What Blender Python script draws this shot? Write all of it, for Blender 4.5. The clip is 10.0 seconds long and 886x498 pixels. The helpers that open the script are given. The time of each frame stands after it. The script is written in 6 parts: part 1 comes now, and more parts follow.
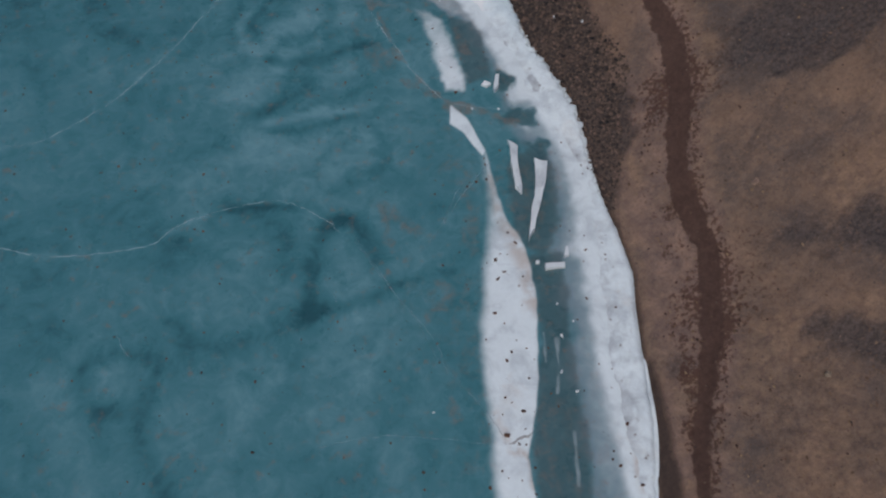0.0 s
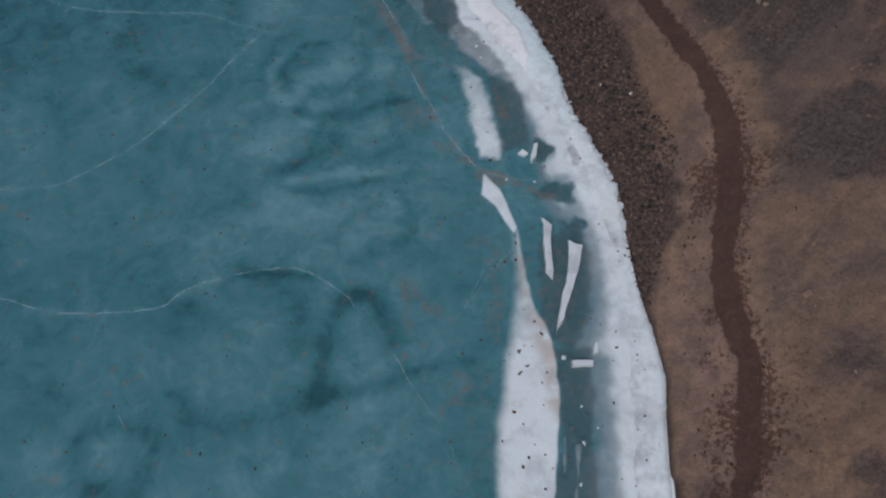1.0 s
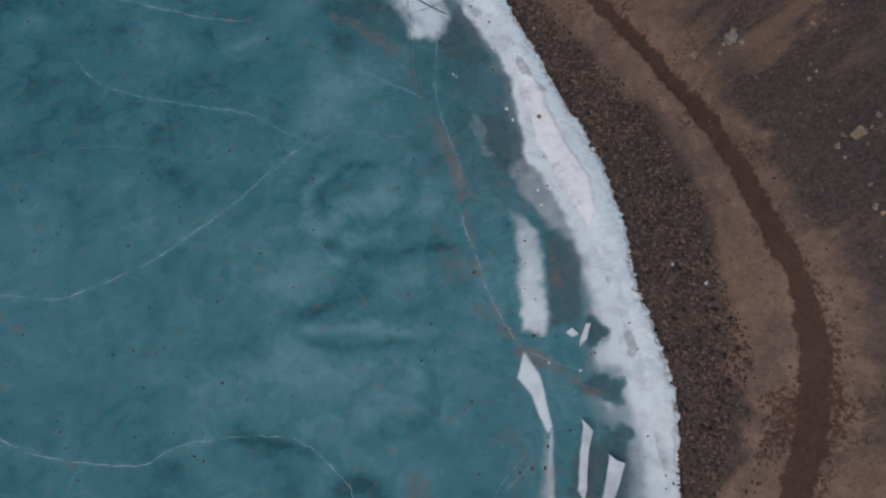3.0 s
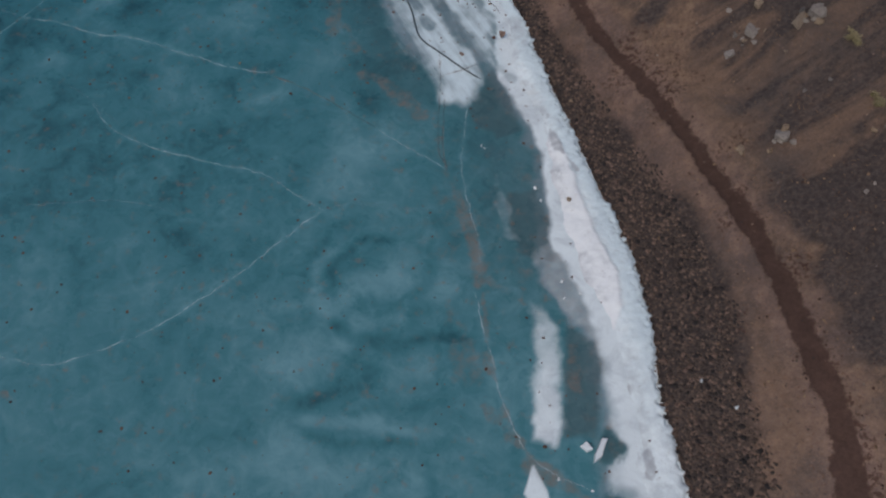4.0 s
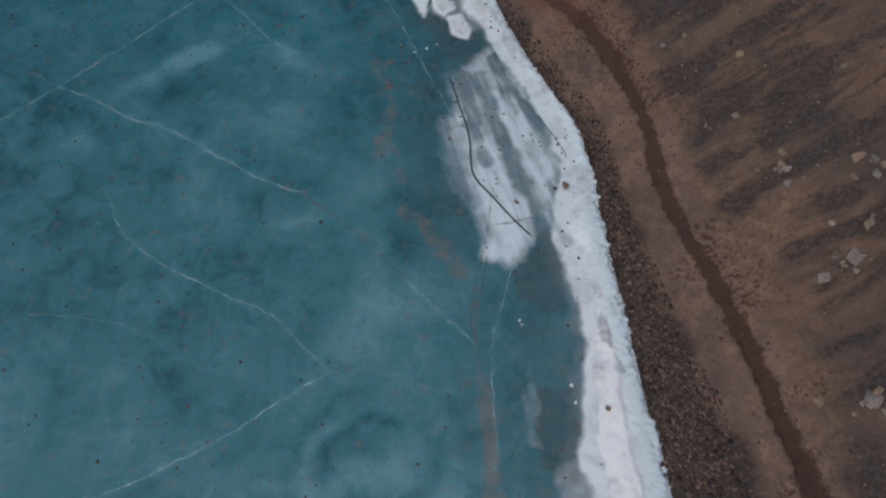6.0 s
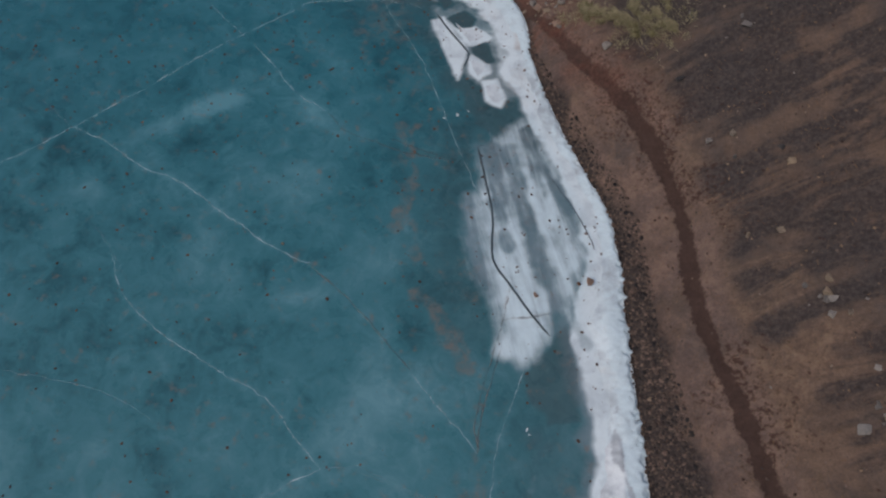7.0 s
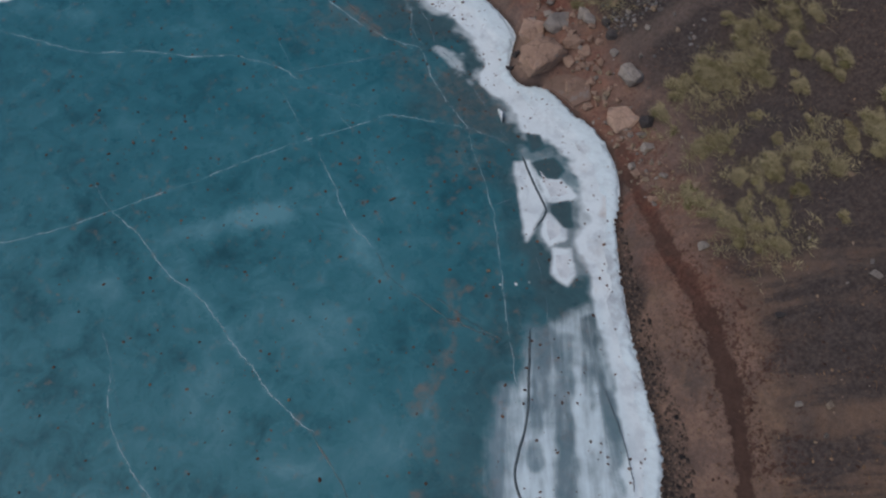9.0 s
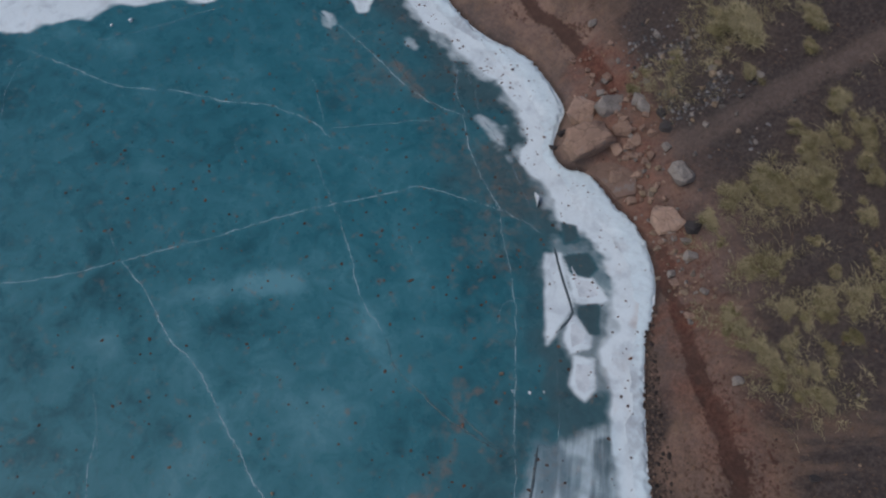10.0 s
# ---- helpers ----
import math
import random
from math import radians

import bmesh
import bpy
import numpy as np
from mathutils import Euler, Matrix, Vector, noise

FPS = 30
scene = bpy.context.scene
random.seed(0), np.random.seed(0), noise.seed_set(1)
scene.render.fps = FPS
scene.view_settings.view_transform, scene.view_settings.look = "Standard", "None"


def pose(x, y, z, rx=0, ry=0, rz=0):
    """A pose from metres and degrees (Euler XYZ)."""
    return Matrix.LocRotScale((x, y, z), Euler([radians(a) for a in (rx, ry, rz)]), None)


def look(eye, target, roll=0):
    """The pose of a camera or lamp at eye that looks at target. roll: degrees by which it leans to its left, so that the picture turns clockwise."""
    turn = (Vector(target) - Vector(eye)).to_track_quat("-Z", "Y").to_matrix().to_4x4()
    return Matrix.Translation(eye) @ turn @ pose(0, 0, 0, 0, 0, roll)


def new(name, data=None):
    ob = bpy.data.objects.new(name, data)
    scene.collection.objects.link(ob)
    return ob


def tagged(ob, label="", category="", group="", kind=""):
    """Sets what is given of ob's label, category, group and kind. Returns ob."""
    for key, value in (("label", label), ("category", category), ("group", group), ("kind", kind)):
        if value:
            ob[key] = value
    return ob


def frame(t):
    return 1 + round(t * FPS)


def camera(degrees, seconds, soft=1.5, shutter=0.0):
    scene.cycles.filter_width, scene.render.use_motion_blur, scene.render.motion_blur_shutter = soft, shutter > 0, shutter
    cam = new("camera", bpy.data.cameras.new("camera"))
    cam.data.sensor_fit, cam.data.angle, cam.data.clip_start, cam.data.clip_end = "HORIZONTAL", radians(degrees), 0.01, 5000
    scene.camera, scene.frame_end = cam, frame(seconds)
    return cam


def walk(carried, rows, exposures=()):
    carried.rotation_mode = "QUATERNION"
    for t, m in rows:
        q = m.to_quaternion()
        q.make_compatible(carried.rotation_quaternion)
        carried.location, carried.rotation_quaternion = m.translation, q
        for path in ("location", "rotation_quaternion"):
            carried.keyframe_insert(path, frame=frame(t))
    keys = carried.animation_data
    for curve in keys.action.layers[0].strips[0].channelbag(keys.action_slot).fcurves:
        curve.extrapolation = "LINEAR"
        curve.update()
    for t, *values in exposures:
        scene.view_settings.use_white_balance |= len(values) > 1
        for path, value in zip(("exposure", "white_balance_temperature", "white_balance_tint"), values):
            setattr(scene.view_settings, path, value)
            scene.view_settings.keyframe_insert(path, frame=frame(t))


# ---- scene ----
SKY, SUN, STOPS = 0.10, 0.72, 0.0
cam = camera(61.43, 10.0, soft=2.25)
# seconds, x, y, z, and the turns about x, y, z in degrees
ROWS = [
    (0.0, -0.000, 0.000, 12.000, 28.425, -0.012, -4.977),
    (0.5, 0.100, 0.862, 12.007, 28.251, 0.051, -2.766),
    (1.0, 0.200, 1.727, 12.017, 28.124, 0.095, -0.289),
    (1.5, 0.296, 2.615, 12.015, 28.015, 0.242, 2.098),
    (2.0, 0.381, 3.490, 12.004, 27.993, 0.362, 4.340),
    (2.5, 0.422, 4.357, 11.982, 28.059, 0.421, 6.451),
    (4.0, 0.340, 6.947, 11.945, 28.472, 0.537, 13.281),
    (4.5, 0.249, 7.818, 11.942, 28.551, 0.467, 15.718),
    (5.0, 0.112, 8.710, 11.947, 28.488, 0.285, 18.176),
    (5.5, -0.078, 9.608, 11.966, 28.368, 0.161, 20.610),
    (7.0, -0.768, 12.234, 12.000, 28.284, -0.148, 28.608),
    (7.5, -1.039, 13.065, 12.000, 28.381, -0.185, 31.772),
    (8.0, -1.348, 13.889, 11.986, 28.538, -0.302, 35.179),
    (8.5, -1.701, 14.714, 11.965, 28.692, -0.227, 38.709),
    (9.0, -2.097, 15.528, 11.969, 28.771, -0.153, 42.315),
    (9.5, -2.540, 16.341, 11.973, 28.833, -0.093, 45.946),
    (10.0, -2.999, 17.149, 11.967, 28.949, 0.051, 49.663),
]
walk(cam, [(t, pose(x, y, z, rx, ry, rz)) for t, x, y, z, rx, ry, rz in ROWS], [(0.0, STOPS, 6600, 10), (5.0, STOPS, 6640, 10), (8.0, STOPS, 6560, 10), (10.0, STOPS - 0.05, 6280, 10)])

# ---- sky and sun: a flat overcast evening ----
world = bpy.data.worlds.new("overcast_sky")
scene.world = world
world.use_nodes = True
wn, wl = world.node_tree.nodes, world.node_tree.links
sky = wn.new("ShaderNodeTexSky")
sky.sky_type = "NISHITA"
sky.sun_disc = False
sky.sun_elevation, sky.sun_rotation = radians(55), radians(200)
sky.air_density, sky.dust_density, sky.ozone_density = 1.0, 3.0, 1.5
wl.new(sky.outputs["Color"], wn["Background"].inputs["Color"])
wn["Background"].inputs["Strength"].default_value = SKY
sun_data = bpy.data.lights.new("sun", "SUN")
sun_data.energy, sun_data.angle, sun_data.color = SUN, radians(25), (1.0, 0.95, 0.9)
sun = new("sun", sun_data)
sun.matrix_world = look((-6, -8, 24), (0, 8, 0))


# ---- shapes of the place ----
# The shoreline, from south to north-west, as control points (the land lies to its right)
SHORE = [(3.2, -14.0), (3.3, -6.0), (3.3, 0.0), (3.5, 1.8), (3.7, 2.9), (3.75, 3.9), (3.85, 5.2), (3.9, 5.9), (3.68, 7.3), (3.6, 8.4),
         (3.55, 9.4), (3.2, 10.5), (2.85, 11.4), (2.66, 12.3), (2.3, 13.4), (1.85, 14.36), (1.4, 15.05), (0.97, 15.82), (0.17, 17.25),
         (-0.39, 18.25), (-1.0, 19.4), (-1.5, 20.1), (-2.1, 20.6), (-2.9, 21.3), (-3.7, 22.1), (-4.42, 22.9), (-4.72, 23.45), (-5.2, 24.0), (-5.9, 24.4),
         (-6.7, 24.5), (-7.45, 24.62), (-7.9, 24.4), (-8.35, 24.52), (-8.7, 25.05), (-9.05, 25.5), (-10.4, 25.8), (-11.6, 25.55), (-13.0, 25.7),
         (-16.0, 26.8), (-20.0, 29.5), (-26.0, 34.0)]


def spline(points, n=6):
    """A smooth line through points: Catmull-Rom, n steps a span."""
    p = np.array(points, float)
    p = np.vstack([2 * p[0] - p[1], p, 2 * p[-1] - p[-2]])
    out = []
    for i in range(1, len(p) - 2):
        a, b, c, d = p[i - 1:i + 3]
        for u in np.arange(n) / n:
            out.append(0.5 * (2 * b + (c - a) * u + (2 * a - 5 * b + 4 * c - d) * u * u + (3 * b - a - 3 * c + d) * u ** 3))
    out.append(p[-2])
    return np.array(out)


def to_line(x, y, line, chunk=20000):
    """For each point: the distance to a polyline, and the side (positive: to the right of its direction)."""
    q = np.stack([np.ravel(x), np.ravel(y)], 1).astype(float)
    a, e = line[:-1], line[1:] - line[:-1]
    ee = (e * e).sum(1)
    dist, side = np.empty(len(q)), np.empty(len(q))
    for k in range(0, len(q), chunk):
        v = q[k:k + chunk, None, :] - a[None]
        u = np.clip((v * e).sum(2) / ee, 0, 1)
        r = v - u[..., None] * e
        d = np.hypot(r[..., 0], r[..., 1])
        j = d.argmin(1)
        i = np.arange(len(j))
        dist[k:k + chunk] = d[i, j]
        side[k:k + chunk] = np.sign(v[i, j, 1] * -e[j, 0] + v[i, j, 0] * e[j, 1])
    return dist.reshape(np.shape(x)), side.reshape(np.shape(x))


SHORE_LINE = spline(SHORE, 4)


class Around:
    """Signed distance to a long line (positive to its right), read from a table of 12 cm cells within the place."""

    def __init__(self, line):
        self.line = line
        self.x0, self.y0, self.w = -21.0, -4.0, 0.12
        tx, ty = np.meshgrid(self.x0 + self.w * np.arange(270), self.y0 + self.w * np.arange(300))
        d, s = to_line(tx, ty, line)
        self.table = d * s

    def __call__(self, x, y):
        x, y = np.asarray(x, float), np.asarray(y, float)
        fx, fy = (x - self.x0) / self.w, (y - self.y0) / self.w
        ok = (fx > 0) & (fx < 268) & (fy > 0) & (fy < 298)
        out = np.empty(x.shape)
        i, j = fx[ok].astype(int), fy[ok].astype(int)
        u, v = fx[ok] - i, fy[ok] - j
        t = self.table
        out[ok] = (t[j, i] * (1 - u) + t[j, i + 1] * u) * (1 - v) + (t[j + 1, i] * (1 - u) + t[j + 1, i + 1] * u) * v
        if not ok.all():
            d, s = to_line(x[~ok], y[~ok], self.line)
            out[~ok] = d * s
        return out


inland = Around(SHORE_LINE)  # positive on land, negative on the ice


def smooth(a, b, v):
    u = np.clip((v - a) / (b - a), 0, 1)
    return u * u * (3 - 2 * u)


def slope_height(s, x, y):
    """Height of the bank s metres in from the shore: a short lip, an even steep slope, a plateau far above."""
    g = 0.47 + 0.17 * smooth(4.0, 10.0, y) - 0.04 * smooth(13.0, 15.5, y) * smooth(20.5, 18.5, y) + 0.03 * smooth(19.0, 22.0, y)
    up = np.minimum(s, 9.0) * g + np.clip(s - 9.0, 0, 40) * 0.18
    return np.where(s > 0, up + 0.07 * smooth(0, 0.25, s), np.maximum(s, -0.6) * 0.5)

# The foot path on the bank, and the inner edge of the snow shelf
PATH_LINE = spline([(3.95, -3.00), (4.05, 1.20), (4.25, 2.40), (4.40, 2.90), (4.64, 3.67), (4.84, 4.32), (5.00, 5.10), (5.08, 5.84), (4.97, 6.60), (4.93, 7.35),
                    (5.08, 8.08), (5.25, 8.85), (5.32, 9.60), (5.30, 10.19), (5.15, 10.98), (4.88, 11.71), (4.58, 12.48), (4.26, 13.30), (3.86, 14.15), (3.36,
                    14.95), (2.89, 15.62), (2.36, 16.38), (1.68, 17.28), (0.99, 18.10), (0.37, 19.01), (-0.07, 19.86), (-0.52, 20.50), (-0.99, 21.04), (-1.58,
                    21.58), (-2.18, 22.10), (-2.79, 22.48), (-3.34, 22.81), (-3.93, 23.25), (-4.81, 23.88), (-5.36, 24.31), (-6.40, 24.85), (-7.20, 25.30),
                    (-8.47, 26.12), (-9.50, 26.40), (-10.40, 26.55), (-11.20, 26.51), (-14.00, 27.50), (-19.00, 31.00)], 5)
SHELF_LINE = spline([(2.5, -14.0), (2.6, -3.0), (2.72, 1.88), (2.69, 2.6), (2.68, 3.6), (2.68, 4.4), (2.79, 5.4), (2.84, 6.2), (2.9, 7.0), (2.9, 7.8), (2.8, 8.5),
                     (2.46, 9.05), (2.26, 9.65), (2.14, 10.5), (1.97, 11.2), (1.75, 12.15), (1.2, 13.0), (0.65, 13.9), (0.41, 14.68), (0.14, 15.55),
                     (-0.13, 16.2), (-0.69, 17.0), (-1.1, 17.65), (-1.28, 18.3), (-1.45, 18.95), (-2.32, 20.06), (-3.1, 20.75), (-3.61, 21.17),
                     (-4.1, 21.72), (-4.65, 22.1), (-5.1, 22.82), (-5.82, 23.35), (-6.43, 23.54), (-7.11, 23.49), (-7.77, 23.69), (-8.53, 23.81),
                     (-9.14, 24.38), (-9.82, 24.7), (-10.77, 24.77), (-11.77, 24.84), (-13.55, 24.86), (-15.5, 25.6), (-20.0, 28.6), (-26.0, 33.2)], 4)

shelf_side = Around(SHELF_LINE)
path_side = Around(PATH_LINE)


def value_noise(x, y, seed):
    """Smooth noise from -1 to 1 on a lattice of cells one unit wide."""
    xi, yi = np.floor(x).astype(np.int64), np.floor(y).astype(np.int64)
    u, v = x - xi, y - yi
    u, v = u * u * (3 - 2 * u), v * v * (3 - 2 * v)

    def h(a, b):
        n = (a * 374761393 + b * 668265263 + seed * 974634777) & 0x7FFFFFFF
        n = ((n ^ (n >> 13)) * 1274126177) & 0x7FFFFFFF
        return ((n ^ (n >> 16)) & 0xFFFF) / 32767.5 - 1

    return (h(xi, yi) * (1 - u) + h(xi + 1, yi) * u) * (1 - v) + (h(xi, yi + 1) * (1 - u) + h(xi + 1, yi + 1) * u) * v


def fbm(x, y, scale, seed, octaves=4):
    """Layers of value noise; scale is the size in metres of the largest lumps."""
    out, amp = 0, 0.5
    for k in range(octaves):
        out = out + amp * value_noise(x / scale, y / scale, seed + 7 * k)
        scale, amp = scale * 0.5, amp * 0.55
    return out


def in_polygon(x, y, poly):
    """Signed distance to a closed outline: positive inside."""
    p = np.array(poly, float)
    closed = np.vstack([p, p[:1]])
    d, _ = to_line(x, y, closed)
    inside = np.zeros(np.shape(x), bool)
    for (x0, y0), (x1, y1) in zip(closed[:-1], closed[1:]):
        if y0 != y1:
            inside ^= ((y0 > y) != (y1 > y)) & (x < (x1 - x0) * (y - y0) / (y1 - y0) + x0)
    return np.where(inside, d, -d)


def near(x, y, pts, margin):
    p = np.array(pts)
    return (x > p[:, 0].min() - margin) & (x < p[:, 0].max() + margin) & (y > p[:, 1].min() - margin) & (y < p[:, 1].max() + margin)


def lay_stroke(field, x, y, pts, half, soft, amount, wobble=0.0, seed=3):
    """Raises a field along a line of the given half width, fading over soft metres."""
    m = near(x, y, pts, half + soft + wobble)
    if m.any():
        d, _ = to_line(x[m], y[m], spline(pts, 5))
        d = d + wobble * fbm(x[m], y[m], 0.35, seed, 3)
        field[m] = np.maximum(field[m], amount * (1 - smooth(half, half + soft, d)))


def lay_patch(field, x, y, pts, soft, amount, wobble=0.0, seed=5):
    """Raises a field within an outline, with an edge soft metres wide."""
    m = near(x, y, pts, soft + wobble)
    if m.any():
        d = in_polygon(x[m], y[m], pts) + wobble * fbm(x[m], y[m], 0.3, seed, 4)
        field[m] = np.maximum(field[m], amount * smooth(-soft, soft * 0.4, d))


def axis(lo, hi, step, far):
    """Even steps from lo to hi, then ever wider ones out to far on both sides."""
    mid = np.arange(lo, hi + step / 2, step)
    out, w, v = [], step, 0
    while v < far:
        w *= 1.35
        v += w
        out.append(v)
    out = np.array(out)
    return np.concatenate([lo - out[::-1], mid, mid[-1] + out])


def sheet_mesh(name, x, y, z, keep, attributes):
    """A mesh over a grid: cells are kept where keep is true at a corner; attributes are floats at the points."""
    ny, nx = x.shape
    cell = keep[:-1, :-1] | keep[1:, :-1] | keep[:-1, 1:] | keep[1:, 1:]
    idx = np.arange(nx * ny).reshape(ny, nx)
    quads = np.stack([idx[:-1, :-1][cell], idx[:-1, 1:][cell], idx[1:, 1:][cell], idx[1:, :-1][cell]], 1)
    used = np.unique(quads)
    back = np.zeros(nx * ny, np.int64)
    back[used] = np.arange(len(used))
    quads = back[quads]
    co = np.stack([x.ravel()[used], y.ravel()[used], z.ravel()[used]], 1)
    me = bpy.data.meshes.new(name)
    me.vertices.add(len(co))
    me.vertices.foreach_set("co", co.ravel().astype(np.float32))
    me.loops.add(quads.size)
    me.loops.foreach_set("vertex_index", quads.ravel().astype(np.int32))
    me.polygons.add(len(quads))
    me.polygons.foreach_set("loop_start", np.arange(0, quads.size, 4, dtype=np.int32))
    me.polygons.foreach_set("loop_total", np.full(len(quads), 4, np.int32))
    me.polygons.foreach_set("use_smooth", np.ones(len(quads), bool))
    for key, values in attributes.items():
        me.attributes.new(key, "FLOAT", "POINT").data.foreach_set("value", values.ravel()[used].astype(np.float32))
    me.update(calc_edges=True)
    return me


# ---- materials ----
class Nodes:
    """A short hand for node materials."""

    def __init__(self, name):
        self.mat = bpy.data.materials.new(name)
        self.mat.use_nodes = True
        self.tree = self.mat.node_tree
        self.bsdf = self.tree.nodes["Principled BSDF"]
        self.place = self.add("ShaderNodeTexCoord").outputs["Object"]

    def add(self, kind, **values):
        node = self.tree.nodes.new(kind)
        for key, value in values.items():
            setattr(node, key, value)
        return node

    def link(self, a, b):
        self.tree.links.new(a, b)

    def put(self, socket, value):
        if isinstance(value, bpy.types.NodeSocket):
            self.link(value, socket)
        else:
            socket.default_value = value

    def attr(self, name):
        return self.add("ShaderNodeAttribute", attribute_name=name).outputs["Fac"]

    def noise(self, scale, detail=4.0, rough=0.55, stretch=None, distort=0.0, vector=None):
        node = self.add("ShaderNodeTexNoise")
        vec = vector or self.place
        if stretch:
            m = self.add("ShaderNodeMapping")
            m.inputs["Scale"].default_value = stretch
            self.link(vec, m.inputs["Vector"])
            vec = m.outputs["Vector"]
        self.link(vec, node.inputs["Vector"])
        for key, v in (("Scale", scale), ("Detail", detail), ("Roughness", rough), ("Distortion", distort)):
            node.inputs[key].default_value = v
        return node.outputs["Fac"]

    def cells(self, scale, feature="F1", output="Distance"):
        node = self.add("ShaderNodeTexVoronoi", feature=feature)
        self.link(self.place, node.inputs["Vector"])
        node.inputs["Scale"].default_value = scale
        return node.outputs[output]

    def math(self, op, a, b=0.0, c=0.0):
        node = self.add("ShaderNodeMath", operation=op)
        for s, v in zip(node.inputs, (a, b, c)):
            self.put(s, v)
        return node.outputs[0]

    def step(self, v, lo, hi):
        node = self.add("ShaderNodeMapRange", interpolation_type="SMOOTHSTEP")
        self.put(node.inputs["Value"], v)
        node.inputs["From Min"].default_value, node.inputs["From Max"].default_value = lo, hi
        return node.outputs["Result"]

    def mix(self, fac, a, b):
        node = self.add("ShaderNodeMix", data_type="RGBA")
        self.put(node.inputs["Factor"], fac)
        for key, v in ((6, a), (7, b)):
            self.put(node.inputs[key], (*v, 1) if isinstance(v, tuple) else v)
        return node.outputs[2]

    def vary(self, colour, amount, value):
        """The colour, lighter and darker by a 0 to 1 value."""
        node = self.add("ShaderNodeHueSaturation")
        self.put(node.inputs["Color"], (*colour, 1) if isinstance(colour, tuple) else colour)
        self.link(self.math("MULTIPLY_ADD", value, 2 * amount, 1 - amount), node.inputs["Value"])
        return node.outputs["Color"]

    def random(self):
        return self.add("ShaderNodeObjectInfo").outputs["Random"]

    def island(self):
        return self.add("ShaderNodeNewGeometry").outputs["Random Per Island"]

    def finish(self, colour, rough, height=None, bump=0.3, distance=0.02, specular=0.5):
        self.put(self.bsdf.inputs["Base Color"], (*colour, 1) if isinstance(colour, tuple) else colour)
        self.put(self.bsdf.inputs["Roughness"], rough)
        self.put(self.bsdf.inputs["Specular IOR Level"], specular)
        if height is not None:
            node = self.add("ShaderNodeBump")
            node.inputs["Strength"].default_value, node.inputs["Distance"].default_value = bump, distance
            self.link(height, node.inputs["Height"])
            self.link(node.outputs["Normal"], self.bsdf.inputs["Normal"])
        return self.mat


def snow_colour(n):
    """Wind-packed snow on ice, with grey thin places and faint dirt."""
    c = n.vary((0.742, 0.820, 0.845), 0.10, n.noise(1.4, 5))
    c = n.vary(c, 0.07, n.noise(14, 4))
    c = n.mix(n.math("MULTIPLY", n.step(n.noise(1.9, 6, 0.62, distort=0.5), 0.46, 0.70), 0.55), c, (0.42, 0.47, 0.51))
    c = n.mix(n.math("MULTIPLY", n.step(n.noise(0.9, 6, 0.65, distort=0.6), 0.56, 0.74), 0.30), c, (0.52, 0.43, 0.37))
    return n.mix(n.math("MULTIPLY", n.step(n.noise(19, 5, 0.6), 0.66, 0.75), 0.35), c, (0.26, 0.22, 0.20))


